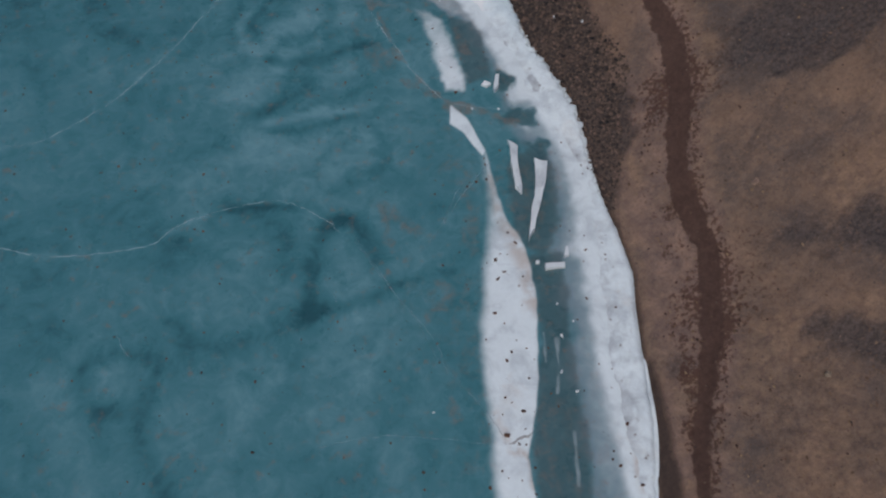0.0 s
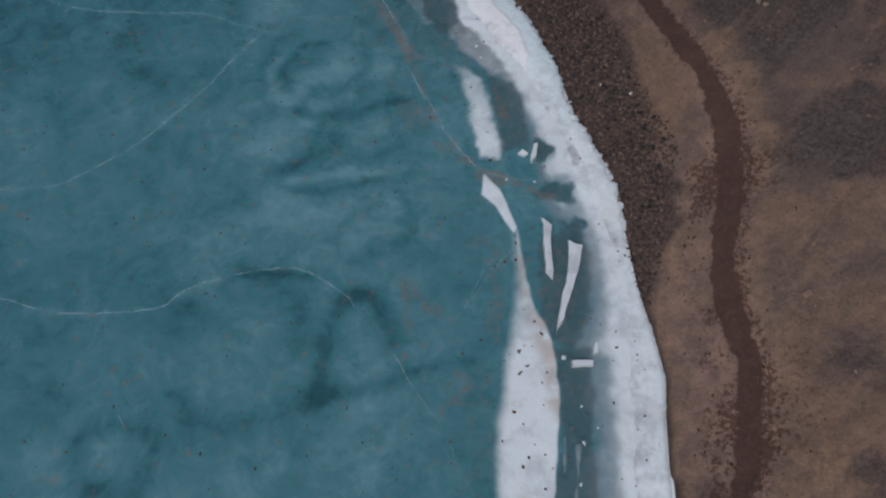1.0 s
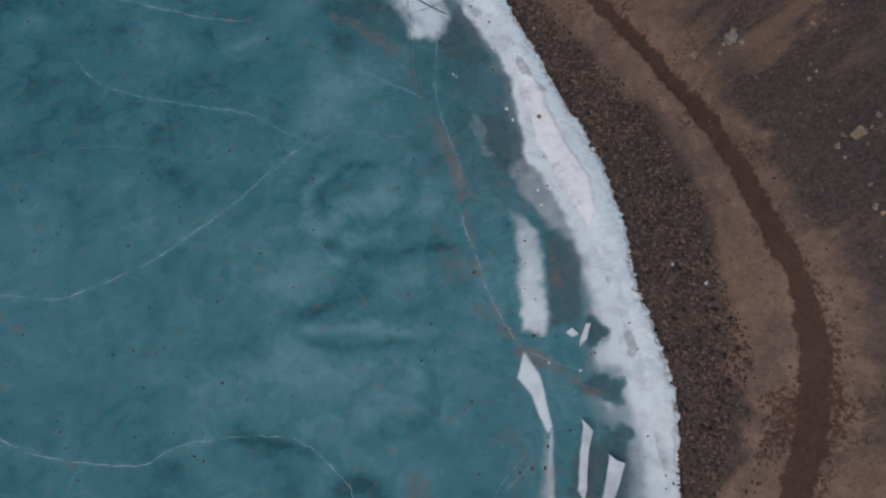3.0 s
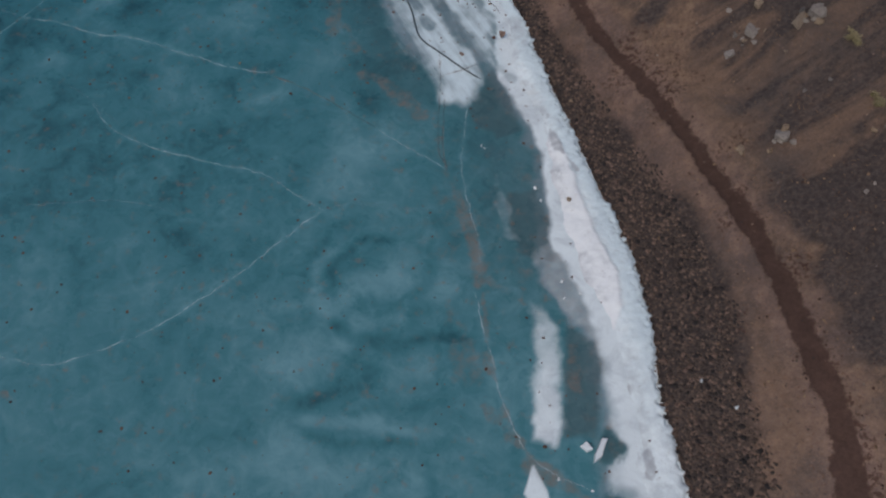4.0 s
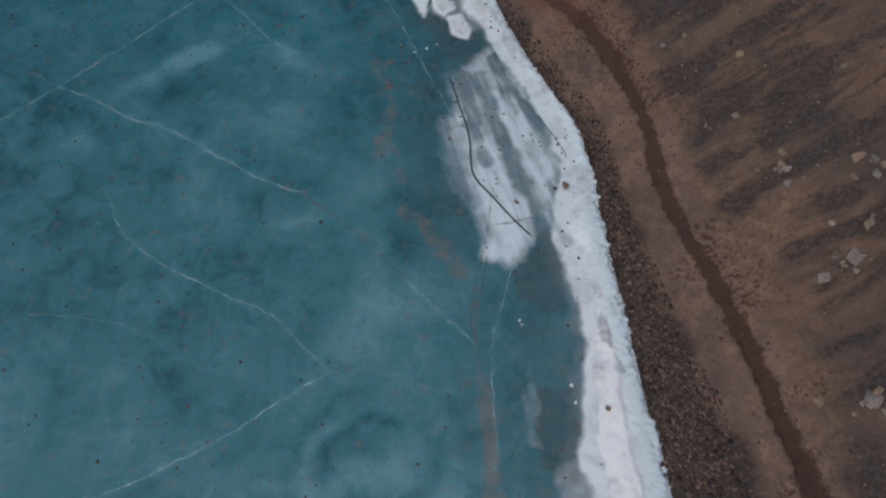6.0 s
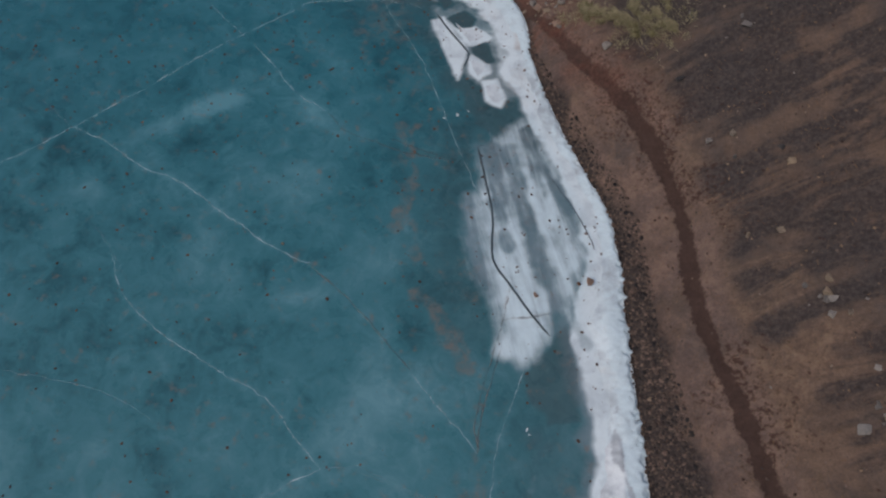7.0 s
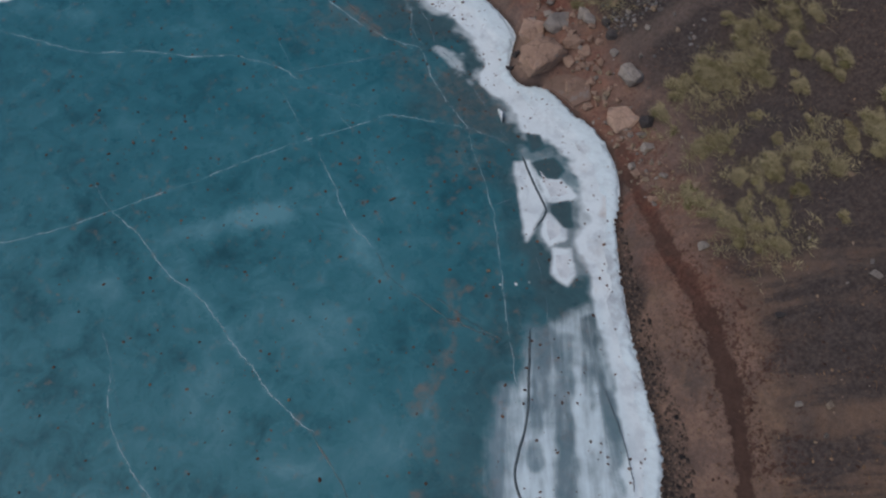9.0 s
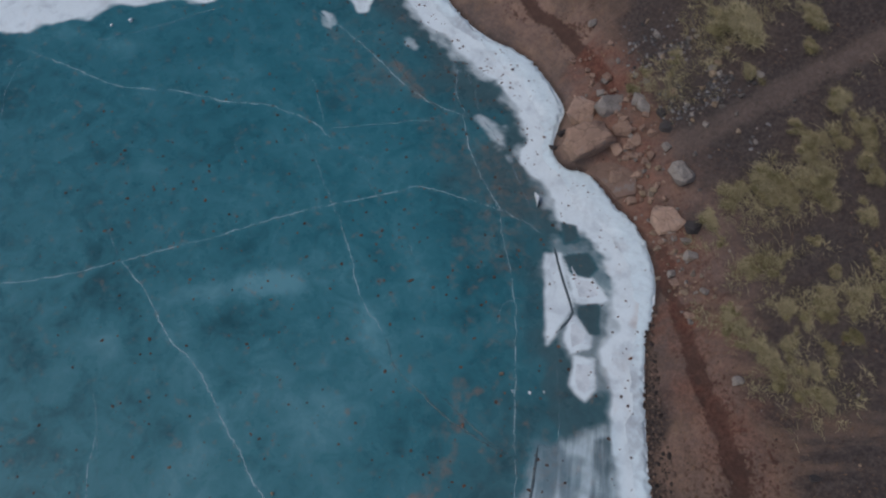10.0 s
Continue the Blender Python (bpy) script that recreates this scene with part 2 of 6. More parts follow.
def make_ice():
    n = Nodes("lake_ice")
    # dark clear ice, milky clouds and wisps in it
    cloud = n.noise(0.75, 5, 0.5, distort=0.8)
    wisp = n.noise(2.0, 6, 0.58, distort=1.4)
    fine = n.noise(7.5, 6, 0.66, distort=0.5)
    north_tint = n.attr("north_tint")
    mil = n.math("MULTIPLY_ADD", cloud, 0.7, n.math("MULTIPLY_ADD", wisp, 0.75, 0.15))
    mil = n.math("MULTIPLY_ADD", n.math("MULTIPLY_ADD", fine, 0.7, 0.15), 0.40, n.math("MULTIPLY_ADD", n.attr("milk_and_sheen"), 0.62, mil))
    mil = n.math("SUBTRACT", mil, n.math("MULTIPLY", n.attr("stroke"), 0.31))
    low = n.mix(north_tint, (0.021, 0.089, 0.109), (0.010, 0.069, 0.091))
    mid = n.mix(north_tint, (0.052, 0.181, 0.213), (0.026, 0.143, 0.178))
    top = n.mix(north_tint, (0.150, 0.310, 0.355), (0.086, 0.256, 0.302))
    col = n.mix(n.step(mil, 0.70, 1.13), low, mid)
    col = n.mix(n.step(mil, 1.02, 1.72), col, top)
    # grey half-bleached ice
    grey = n.step(n.math("MULTIPLY_ADD", n.noise(2.6, 6, 0.6, distort=0.6), 0.7, n.attr("grey")), 0.5, 1.45)
    col = n.mix(n.math("MULTIPLY", grey, 0.85), col, (0.27, 0.33, 0.37))
    # clear dark windows close to the shore
    col = n.mix(n.math("MULTIPLY", n.attr("clear"), 0.9), col, n.mix(fine, (0.036, 0.062, 0.068), (0.085, 0.112, 0.118)))
    # brown silt
    silt = n.step(n.math("MULTIPLY_ADD", n.math("SUBTRACT", n.noise(5.0, 6, 0.68, distort=0.6), 0.5), 2.4, n.math("MULTIPLY", n.attr("silt"), 0.95)), 0.22, 1.3)
    dots = n.math("MULTIPLY", n.step(n.noise(5.0, 4, 0.6), 0.55, 0.72), n.step(n.noise(1.1, 3), 0.40, 0.60))
    col = n.mix(n.math("MULTIPLY", n.math("MAXIMUM", silt, n.math("MULTIPLY", dots, 0.8)), 0.62), col, (0.225, 0.155, 0.118))
    # snow and white ice on top
    snow = n.math("MULTIPLY_ADD", n.math("SUBTRACT", n.noise(2.8, 5, 0.55), 0.5), 0.48, n.attr("snow"))
    turn = n.add("ShaderNodeMapping")
    turn.inputs["Rotation"].default_value = (0, 0, radians(49))
    n.link(n.place, turn.inputs["Vector"])
    drift = n.noise(1.0, 6, 0.6, stretch=(0.55, 3.6, 1), distort=0.4, vector=turn.outputs["Vector"])
    snow = n.math("MULTIPLY_ADD", n.math("MULTIPLY", n.math("SUBTRACT", drift, 0.5), n.attr("drift")), 1.5, snow)
    snow = n.step(snow, 0.12, 0.98)
    white = n.mix(n.math("MULTIPLY", n.attr("stain"), n.step(n.noise(3.0, 5), 0.3, 0.6)), snow_colour(n), (0.46, 0.36, 0.30))
    white = n.mix(n.math("MULTIPLY", n.attr("drift"), 0.7), white, n.vary((0.60, 0.735, 0.785), 0.14, fine))
    col = n.mix(snow, col, white)
    rough = n.math("MULTIPLY_ADD", snow, 0.50, 0.22)
    rough = n.math("MULTIPLY_ADD", n.noise(2.0, 4), 0.12, rough)
    high = n.math("MULTIPLY_ADD", snow, 0.4, n.math("MULTIPLY", n.noise(9.0, 5, 0.6), 0.4))
    return n.finish(col, rough, high, 0.22, 0.012, 0.25)


def make_snow():
    n = Nodes("packed_snow")
    lump = n.noise(7.0, 6, 0.6)
    high = n.math("ADD", n.math("MULTIPLY", lump, 0.7), n.math("MULTIPLY", n.noise(40, 3), 0.3))
    c = n.mix(n.math("MULTIPLY", n.attr("rim"), 0.75), snow_colour(n), n.vary((0.62, 0.735, 0.78), 0.10, lump))
    c = n.mix(n.math("MULTIPLY", n.attr("core"), 0.9), c, n.vary((0.82, 0.845, 0.86), 0.05, lump))
    # grey icy places where the snow is thin, and small soiled spots
    thin = n.step(n.math("MULTIPLY_ADD", n.math("SUBTRACT", n.noise(4.5, 6, 0.62, distort=0.6), 0.5), 1.1, n.attr("thin")), 0.20, 0.95)
    c = n.mix(n.math("MULTIPLY", thin, 0.85), c, n.mix(n.noise(3, 3), (0.27, 0.30, 0.33), (0.42, 0.43, 0.46)))
    spots = n.math("MULTIPLY", n.step(n.noise(10, 4, 0.6), 0.60, 0.72), n.step(n.noise(1.3, 3), 0.42, 0.62))
    c = n.mix(n.math("MULTIPLY", spots, 0.45), c, (0.30, 0.27, 0.26))
    return n.finish(c, n.math("MULTIPLY_ADD", lump, 0.2, 0.6), high, 0.5, 0.03, 0.25)


def make_slab():
    n = Nodes("white_ice_slab")
    c = n.vary((0.70, 0.75, 0.77), 0.16, n.noise(5, 5))
    c = n.mix(n.math("MULTIPLY", n.step(n.noise(3.0, 5, 0.6), 0.44, 0.68), 0.7), c, (0.44, 0.48, 0.51))
    return n.finish(c, 0.45, n.noise(18, 5), 0.3, 0.01, 0.4)


def make_crack(name, colour, thick):
    """A healed crack: bright where it is open, gone where it has closed."""
    n = Nodes(name)
    c = n.vary(colour, 0.2, n.noise(9, 3))
    n.put(n.bsdf.inputs["Alpha"], n.math("MULTIPLY", n.step(n.noise(2.6, 7, 0.8), 0.32, 0.64), thick))
    return n.finish(c, 0.5)


def make_fissure():
    """Dark water ice between two plates, paler at its rims."""
    n = Nodes("open_fissure")
    return n.finish(n.mix(n.step(n.noise(7, 4), 0.3, 0.7), (0.035, 0.058, 0.066), (0.10, 0.125, 0.135)), 0.3)


def make_ground():
    n = Nodes("bank_soil")
    big, mid, fine = n.noise(0.6, 6, 0.6, distort=0.4), n.noise(2.8, 7, 0.65, distort=0.5), n.noise(15, 7, 0.72)
    comb = n.add("ShaderNodeCombineXYZ")
    n.link(n.attr("along"), comb.inputs[0])
    n.link(n.attr("inland"), comb.inputs[1])
    rill = n.noise(1.0, 6, 0.62, stretch=(1.6, 0.5, 1), distort=0.7, vector=comb.outputs[0])
    col = n.mix(n.step(big, 0.36, 0.64), (0.072, 0.058, 0.052), (0.138, 0.095, 0.072))
    col = n.mix(n.math("MULTIPLY", n.step(mid, 0.50, 0.74), 0.5), col, (0.165, 0.110, 0.078))
    # ochre earth with the remains of dry plants
    ochre = n.step(n.math("MULTIPLY_ADD", n.math("SUBTRACT", mid, 0.5), 1.2, n.attr("ochre")), 0.15, 0.9)
    col = n.mix(n.math("MULTIPLY", ochre, 0.6), col, n.mix(n.step(n.noise(5.5, 6, 0.7), 0.36, 0.64), (0.120, 0.081, 0.063), (0.212, 0.145, 0.102)))
    # dark humus along the rills of the upper slope
    dark = n.math("ADD", n.math("MULTIPLY", n.attr("dark"), 0.85), n.math("MULTIPLY", n.step(rill, 0.36, 0.64), n.attr("upper")))
    dark = n.step(n.math("MULTIPLY_ADD", n.math("SUBTRACT", mid, 0.5), 1.1, dark), 0.10, 0.95)
    col = n.mix(n.math("MULTIPLY", dark, 0.85), col, n.mix(n.step(fine, 0.35, 0.65), (0.029, 0.025, 0.025), (0.060, 0.050, 0.047)))
    # bare strip between gravel and path
    bare = n.math("MULTIPLY", n.attr("bare"), n.step(n.noise(1.2, 4), 0.25, 0.6))
    col = n.mix(n.math("MULTIPLY", bare, 0.75), col, n.mix(n.step(mid, 0.4, 0.65), (0.128, 0.090, 0.077), (0.195, 0.134, 0.108)))
    # gravel bed under the cobbles
    col = n.mix(n.math("MULTIPLY", n.attr("gravel"), 0.9), col, n.mix(n.step(n.noise(14, 5, 0.7), 0.35, 0.65), (0.022, 0.019, 0.019), (0.065, 0.051, 0.045)))
    # far track, trodden earth
    col = n.mix(n.math("MULTIPLY", n.attr("track"), 0.58), col, n.mix(mid, (0.085, 0.068, 0.061), (0.15, 0.115, 0.098)))
    # crumbs of many colours, fewer in the dark humus
    few = n.math("MULTIPLY_ADD", n.attr("upper"), -0.5, 1.0)
    col = n.mix(n.math("MULTIPLY", n.step(n.noise(17, 5, 0.7), 0.54, 0.66), n.math("MULTIPLY", few, 0.42)), col, (0.180, 0.114, 0.080))
    col = n.mix(n.math("MULTIPLY", n.step(n.noise(21, 5, 0.7), 0.55, 0.66), 0.5), col, (0.046, 0.040, 0.040))
    col = n.mix(n.math("MULTIPLY", n.step(n.noise(26, 4, 0.7), 0.60, 0.70), n.math("MULTIPLY", few, 0.4)), col, (0.20, 0.165, 0.150))
    # trodden red-brown path, and wet soil at the water line
    # red crumbs of soil kicked out beside it
    crumb = n.math("MULTIPLY", n.step(n.math("MULTIPLY_ADD", n.attr("crumb"), 0.22, n.noise(13, 4, 0.62, distort=0.3)), 0.60, 0.74), n.step(n.attr("crumb"), 0.05, 0.5))
    col = n.mix(n.math("MULTIPLY", crumb, 0.8), col, (0.048, 0.026, 0.020))
    path = n.step(n.math("MULTIPLY_ADD", n.math("SUBTRACT", n.noise(9, 6, 0.75), 0.5), 1.5, n.attr("path")), 0.28, 0.66)
    col = n.mix(n.math("MULTIPLY", path, 0.94), col, n.vary((0.053, 0.033, 0.027), 0.25, n.noise(5, 5)))
    col = n.mix(n.math("MULTIPLY", n.math("MULTIPLY", n.attr("red"), n.step(mid, 0.3, 0.6)), 0.8), col, n.mix(n.step(fine, 0.35, 0.6), (0.072, 0.027, 0.021), (0.130, 0.066, 0.050)))
    col = n.mix(n.math("MULTIPLY", n.attr("wet"), 0.85), col, (0.028, 0.021, 0.019))
    dry = n.add("ShaderNodeHueSaturation")
    dry.inputs["Saturation"].default_value = 1.12
    n.link(col, dry.inputs["Color"])
    n.link(n.math("MULTIPLY_ADD", n.attr("dry"), 0.38, 1.25), dry.inputs["Value"])
    col = n.vary(dry.outputs["Color"], 0.34, fine)
    col = n.vary(col, 0.38, n.noise(4.0, 7, 0.72, distort=0.8))
    col = n.vary(col, 0.32, n.noise(48, 4, 0.75))
    high = n.math("ADD", n.math("MULTIPLY", fine, 0.6), n.math("MULTIPLY", n.noise(45, 4, 0.7), 0.4))
    return n.finish(col, 0.92, high, 0.8, 0.05, 0.2)


def make_stone(name, a, b, island=False, lichen_crevices=True, power=1.4):
    n = Nodes(name)
    pick = n.island() if island else n.random()
    c = n.mix(n.math("POWER", pick, power), a, b)
    c = n.vary(c, 0.45, n.noise(5, 6, 0.7, distort=0.4))
    c = n.vary(c, 0.18, n.noise(38, 4, 0.7))
    if lichen_crevices:
        # crevice shade painted as dark lines on whole faces, then grey lichen spots
        crevice_shade = n.math("ADD", n.cells(3.2, "DISTANCE_TO_EDGE"), n.math("MULTIPLY", n.noise(6, 4, 0.6), 0.10))
        c = n.mix(n.math("MULTIPLY", n.step(crevice_shade, 0.080, 0.055), 0.4), c, (0.045, 0.032, 0.027))
        c = n.mix(n.math("MULTIPLY", n.step(n.noise(4.5, 5, 0.6), 0.55, 0.68), 0.55), c, (0.20, 0.19, 0.185))
    return n.finish(c, 0.85, n.noise(16, 6, 0.7), 0.7, 0.03, 0.3)


def make_grass(name, a, b, tip):
    n = Nodes(name)
    c = n.mix(n.island(), a, b)
    c = n.mix(n.step(n.math("MULTIPLY_ADD", n.random(), 0.35, n.noise(3.5, 4)), 0.45, 0.85), c, tip)
    n.bsdf.inputs["Subsurface Weight"].default_value = 0.0
    return n.finish(c, 0.8, specular=0.2)


def make_tussock(name):
    """Dead tan blades over olive green ones, in patches."""
    n = Nodes(name)
    c = n.mix(n.island(), (0.088, 0.081, 0.033), (0.21, 0.182, 0.080))
    tan = n.mix(n.island(), (0.27, 0.23, 0.135), (0.46, 0.395, 0.245))
    patch = n.step(n.math("MULTIPLY_ADD", n.random(), 0.30, n.noise(2.6, 6, 0.65)), 0.33, 0.70)
    return n.finish(n.mix(patch, c, tan), 0.8, specular=0.2)


ICE, SNOW, SLAB, GROUND = make_ice(), make_snow(), make_slab(), make_ground()
CRACK = make_crack("white_crack", (0.62, 0.77, 0.81), 0.8)
CRACK_FAINT = make_crack("faint_crack", (0.42, 0.56, 0.62), 0.42)
CRACK_BROWN = make_crack("silted_crack", (0.24, 0.17, 0.14), 0.55)
FISSURE = make_fissure()
COBBLE = make_stone("beach_cobble", (0.024, 0.021, 0.022), (0.190, 0.125, 0.095), lichen_crevices=False, power=1.7)
COBBLE_BED = make_stone("beach_gravel", (0.030, 0.026, 0.025), (0.205, 0.138, 0.104), island=True, lichen_crevices=False, power=1.6)
SCREE = make_stone("grey_scree", (0.045, 0.042, 0.042), (0.27, 0.26, 0.255), island=True, lichen_crevices=False, power=1.6)
ROCK_RED = make_stone("pink_granite", (0.27, 0.175, 0.128), (0.44, 0.30, 0.225))
ROCK_BROWN = make_stone("brown_ledge_rock", (0.165, 0.108, 0.084), (0.20, 0.132, 0.103))
ROCK_GREY = make_stone("grey_granite", (0.23, 0.200, 0.178), (0.37, 0.325, 0.285))
ROCK_DARK = make_stone("wet_stone", (0.045, 0.040, 0.040), (0.085, 0.075, 0.072), lichen_crevices=False)
ROCK_TAN = make_stone("tan_stone", (0.31, 0.225, 0.15), (0.25, 0.20, 0.155), lichen_crevices=False)
SLOPE_STONE = make_stone("weathered_stone", (0.13, 0.115, 0.105), (0.34, 0.30, 0.265), lichen_crevices=False)
CLOD = make_stone("brown_clod", (0.070, 0.041, 0.032), (0.165, 0.086, 0.058), lichen_crevices=False)
CLOD_BED = make_stone("brown_specks", (0.065, 0.038, 0.030), (0.16, 0.085, 0.055), island=True, lichen_crevices=False)
TUSSOCK = make_tussock("tussock_grass")
CUSHION = make_grass("tussock_base", (0.085, 0.076, 0.030), (0.12, 0.105, 0.045), (0.19, 0.16, 0.085))
SOD = make_stone("dry_sod", (0.040, 0.021, 0.016), (0.095, 0.050, 0.036), island=True, lichen_crevices=False)
STRAW = make_stone("ochre_sod", (0.13, 0.080, 0.050), (0.30, 0.20, 0.12), island=True, lichen_crevices=False)
DRY = make_grass("dry_grass", (0.15, 0.085, 0.05), (0.27, 0.17, 0.09), (0.13, 0.065, 0.045))


# ---- the ice ----
WHITE_BAND = [(1.49, 8.63), (1.48, 7.76), (1.43, 6.89), (1.28, 5.96), (1.10, 5.09), (1.05, 4.26), (1.05, 3.66), (1.06, 3.10), (1.02, 2.56), (0.98, 2.03),
              (0.9, -2.0), (1.5, -2.0), (1.62, 1.97), (1.63, 2.60), (1.73, 2.95), (1.84, 3.40), (1.99, 4.18), (2.10, 5.00), (2.13, 5.65), (2.07, 6.35),
              (1.88, 6.85), (1.71, 7.62), (1.62, 8.55)]
UPPER_BAND = [(0.46, 12.54), (0.73, 11.80), (0.87, 10.96), (0.97, 10.20), (1.30, 10.20), (1.22, 11.00), (1.11, 11.71), (0.92, 12.20), (0.68, 12.50)]
SPUR = [(1.01, 9.78), (0.96, 9.32), (1.22, 9.07), (1.38, 8.73), (1.52, 8.50), (1.58, 8.60), (1.46, 8.94), (1.41, 9.14), (1.29, 9.44)]
FAN = [(-4.35, 20.25), (-4.16, 20.37), (-3.95, 20.88), (-3.75, 21.32), (-2.98, 20.65), (-2.12, 19.90), (-1.50, 19.10), (-1.28, 18.00), (-1.19, 17.82),
       (-1.52, 17.74), (-1.34, 17.27), (-1.61, 16.61), (-2.01, 16.63), (-2.24, 17.17), (-2.75, 17.57), (-3.17, 17.81), (-3.62, 18.43), (-4.01, 19.15),
       (-3.88, 19.23), (-3.48, 19.06), (-3.88, 19.65)]
FAN_BRIGHT = [[(-3.9, 19.2), (-3.3, 18.75), (-2.9, 18.3), (-2.5, 17.95), (-1.95, 17.6), (-1.5, 17.4), (-1.61, 16.66), (-2.01, 16.66), (-2.24, 17.17), (-2.75, 17.6), (-3.15, 17.85), (-3.6, 18.45)],
              [(-3.25, 19.0), (-2.9, 19.25), (-2.3, 18.5), (-1.75, 18.0), (-1.55, 17.75), (-1.95, 17.62), (-2.5, 18.0), (-2.9, 18.3)],
              [(-3.4, 20.2), (-2.95, 20.4), (-2.1, 19.6), (-1.6, 18.9), (-1.45, 18.2), (-1.9, 18.55), (-2.5, 19.2)],
              [(-4.2, 20.2), (-4.05, 20.2), (-3.55, 19.35), (-3.68, 19.3)]]
PLATES = [[(-6.76, 22.78), (-6.59, 22.98), (-6.12, 22.65), (-5.72, 22.43), (-5.52, 21.84), (-5.47, 21.57), (-6.03, 22.07)],
          [(-6.48, 23.01), (-6.15, 22.79), (-5.83, 23.07), (-5.39, 22.98), (-5.43, 22.81), (-5.71, 22.53), (-6.05, 22.73)],
          [(-5.53, 22.32), (-5.14, 22.29), (-4.99, 22.07), (-5.10, 21.77), (-5.35, 21.88), (-5.56, 22.20)],
          [(-5.03, 21.77), (-4.76, 22.01), (-4.40, 21.60), (-4.36, 21.35), (-4.51, 21.32), (-4.71, 21.38)]]
WINDOWS = [[(-7.03, 23.48), (-6.82, 23.64), (-6.59, 23.44), (-6.69, 23.22)],
           [(-6.48, 23.01), (-6.26, 23.37), (-5.96, 23.28), (-5.93, 23.04), (-6.21, 22.89)],
           [(-5.60, 22.49), (-5.43, 22.77), (-5.06, 22.39), (-5.14, 22.29), (-5.49, 22.37)]]
# darker smoky grey patches in the snowy shore ice
DARKER_ICE = [[(2.16, 9.58), (2.62, 9.40), (2.60, 9.20), (2.32, 9.20), (1.96, 9.28)], [(2.36, 8.80), (2.84, 8.64), (2.70, 8.50), (2.42, 8.50)], [(2.08, 10.46), (2.30, 10.34), (2.12, 10.20)]]
CLEAR = [[(-0.36, 14.66), (0.16, 14.84), (0.51, 14.26), (0.81, 13.70), (0.70, 13.46), (0.16, 13.49), (-0.24, 14.02)],
         [(1.22, 12.23), (1.78, 12.04), (1.88, 11.67), (1.89, 10.49), (1.44, 10.33), (1.27, 11.36)],
         [(2.15, 6.2), (2.7, 6.2), (2.6, 4.5), (2.55, 2.5), (2.3, 0.5), (1.7, 0.5), (1.75, 2.9), (2.05, 4.2), (2.2, 5.4)],
         [(-1.25, 17.6), (-0.75, 17.0), (-0.35, 16.2), (-0.8, 15.9), (-1.5, 16.4)],
         [(-4.5, 21.5), (-4.2, 21.75), (-3.6, 21.0), (-4.1, 20.6), (-4.9, 20.9), (-5.2, 21.4)],
         [(2.0, 8.3), (2.7, 8.5), (2.85, 8.0), (2.8, 6.9), (2.4, 6.2), (2.1, 6.3), (1.95, 7.2)]]
SILT = [([(-1.55, 14.82), (-0.97, 13.91), (-0.43, 12.71)], 0.13, 0.8), ([(0.01, 10.52), (0.33, 10.32), (0.55, 10.12)], 0.08, 0.65), ([(-0.79, 12.01), (-0.40, 11.43), (-0.18, 10.85)], 0.10, 0.55),
        ([(-0.43, 12.71), (0.03, 11.29), (0.64, 10.24), (0.97, 9.89)], 0.04, 0.75), ([(-0.56, 13.04), (-0.23, 12.74)], 0.14, 0.7), ([(-5.90, 20.03), (-5.06, 18.74), (-4.73, 17.87)], 0.10, 0.6),
        ([(-3.88, 16.93), (-3.10, 16.75), (-2.38, 16.15)], 0.14, 0.7), ([(-5.58, 20.18), (-5.64, 19.91), (-5.27, 19.38), (-4.83, 18.49), (-5.00, 18.18)], 0.10, 0.8), ([(-4.58, 18.10), (-4.18, 17.56)], 0.09, 0.7),
        ([(-3.71, 16.91), (-2.90, 16.42), (-2.47, 16.07)], 0.11, 0.7), ([(-7.77, 21.95), (-7.67, 21.52), (-7.46, 21.07)], 0.09, 0.55)]
SILT += [([(-12.18, 23.60), (-11.17, 23.47)], 0.14, 0.75), ([(1.0, 9.75), (1.45, 9.62), (1.95, 9.4), (2.3, 9.3)], 0.12, 0.85), ([(-0.46, 7.42), (0.14, 6.88)], 0.15, 0.6), ([(0.37, 5.81), (0.55, 5.57), (0.21, 5.16)], 0.12, 0.6),
         ([(1.15, 7.53), (1.14, 6.43)], 0.12, 0.6), ([(0.48, 3.81), (0.53, 3.33)], 0.09, 0.6), ([(1.95, 7.2), (2.0, 6.6), (1.95, 6.2)], 0.08, 0.7), ([(1.3, 11.9), (1.45, 11.2)], 0.1, 0.6), ([(-0.2, 12.3), (0.9, 13.2)], 0.1, 0.3)]
# streaks of thin snow on the white fan and the shelf
THIN = [([(-4.31, 20.48), (-3.47, 20.05), (-2.97, 19.56), (-2.53, 19.07), (-2.13, 18.47), (-1.5, 17.89), (-1.23, 17.38)], 0.15, 0.6), ([(-3.68, 21.05), (-3.23, 20.61), (-2.64, 20.13), (-2.18, 19.76)], 0.13, 0.6),
        ([(-3.73, 20.48), (-3.13, 19.70), (-2.55, 18.96), (-1.99, 18.42), (-1.53, 17.85), (-1.10, 17.19)], 0.16, 0.62), ([(-3.96, 20.34), (-3.60, 19.69), (-3.22, 19.08), (-2.81, 18.54)], 0.13, 0.55),
        ([(-2.35, 19.90), (-1.87, 19.39), (-1.44, 19.07)], 0.09, 0.4), ([(-1.45, 17.90), (-1.06, 17.67), (-0.8, 17.45)], 0.12, 0.4), ([(-3.3, 20.5), (-2.7, 19.9)], 0.12, 0.4),
        ([(2.95, 4.3), (2.98, 3.7), (3.05, 3.3)], 0.08, 0.35), ([(2.5, 9.6), (2.72, 8.8), (2.86, 8.0), (2.9, 7.2), (2.82, 6.6)], 0.24, 0.5), ([(2.72, 5.9), (2.72, 4.4), (2.74, 3.2), (2.8, 1.5)], 0.32, 0.6)]
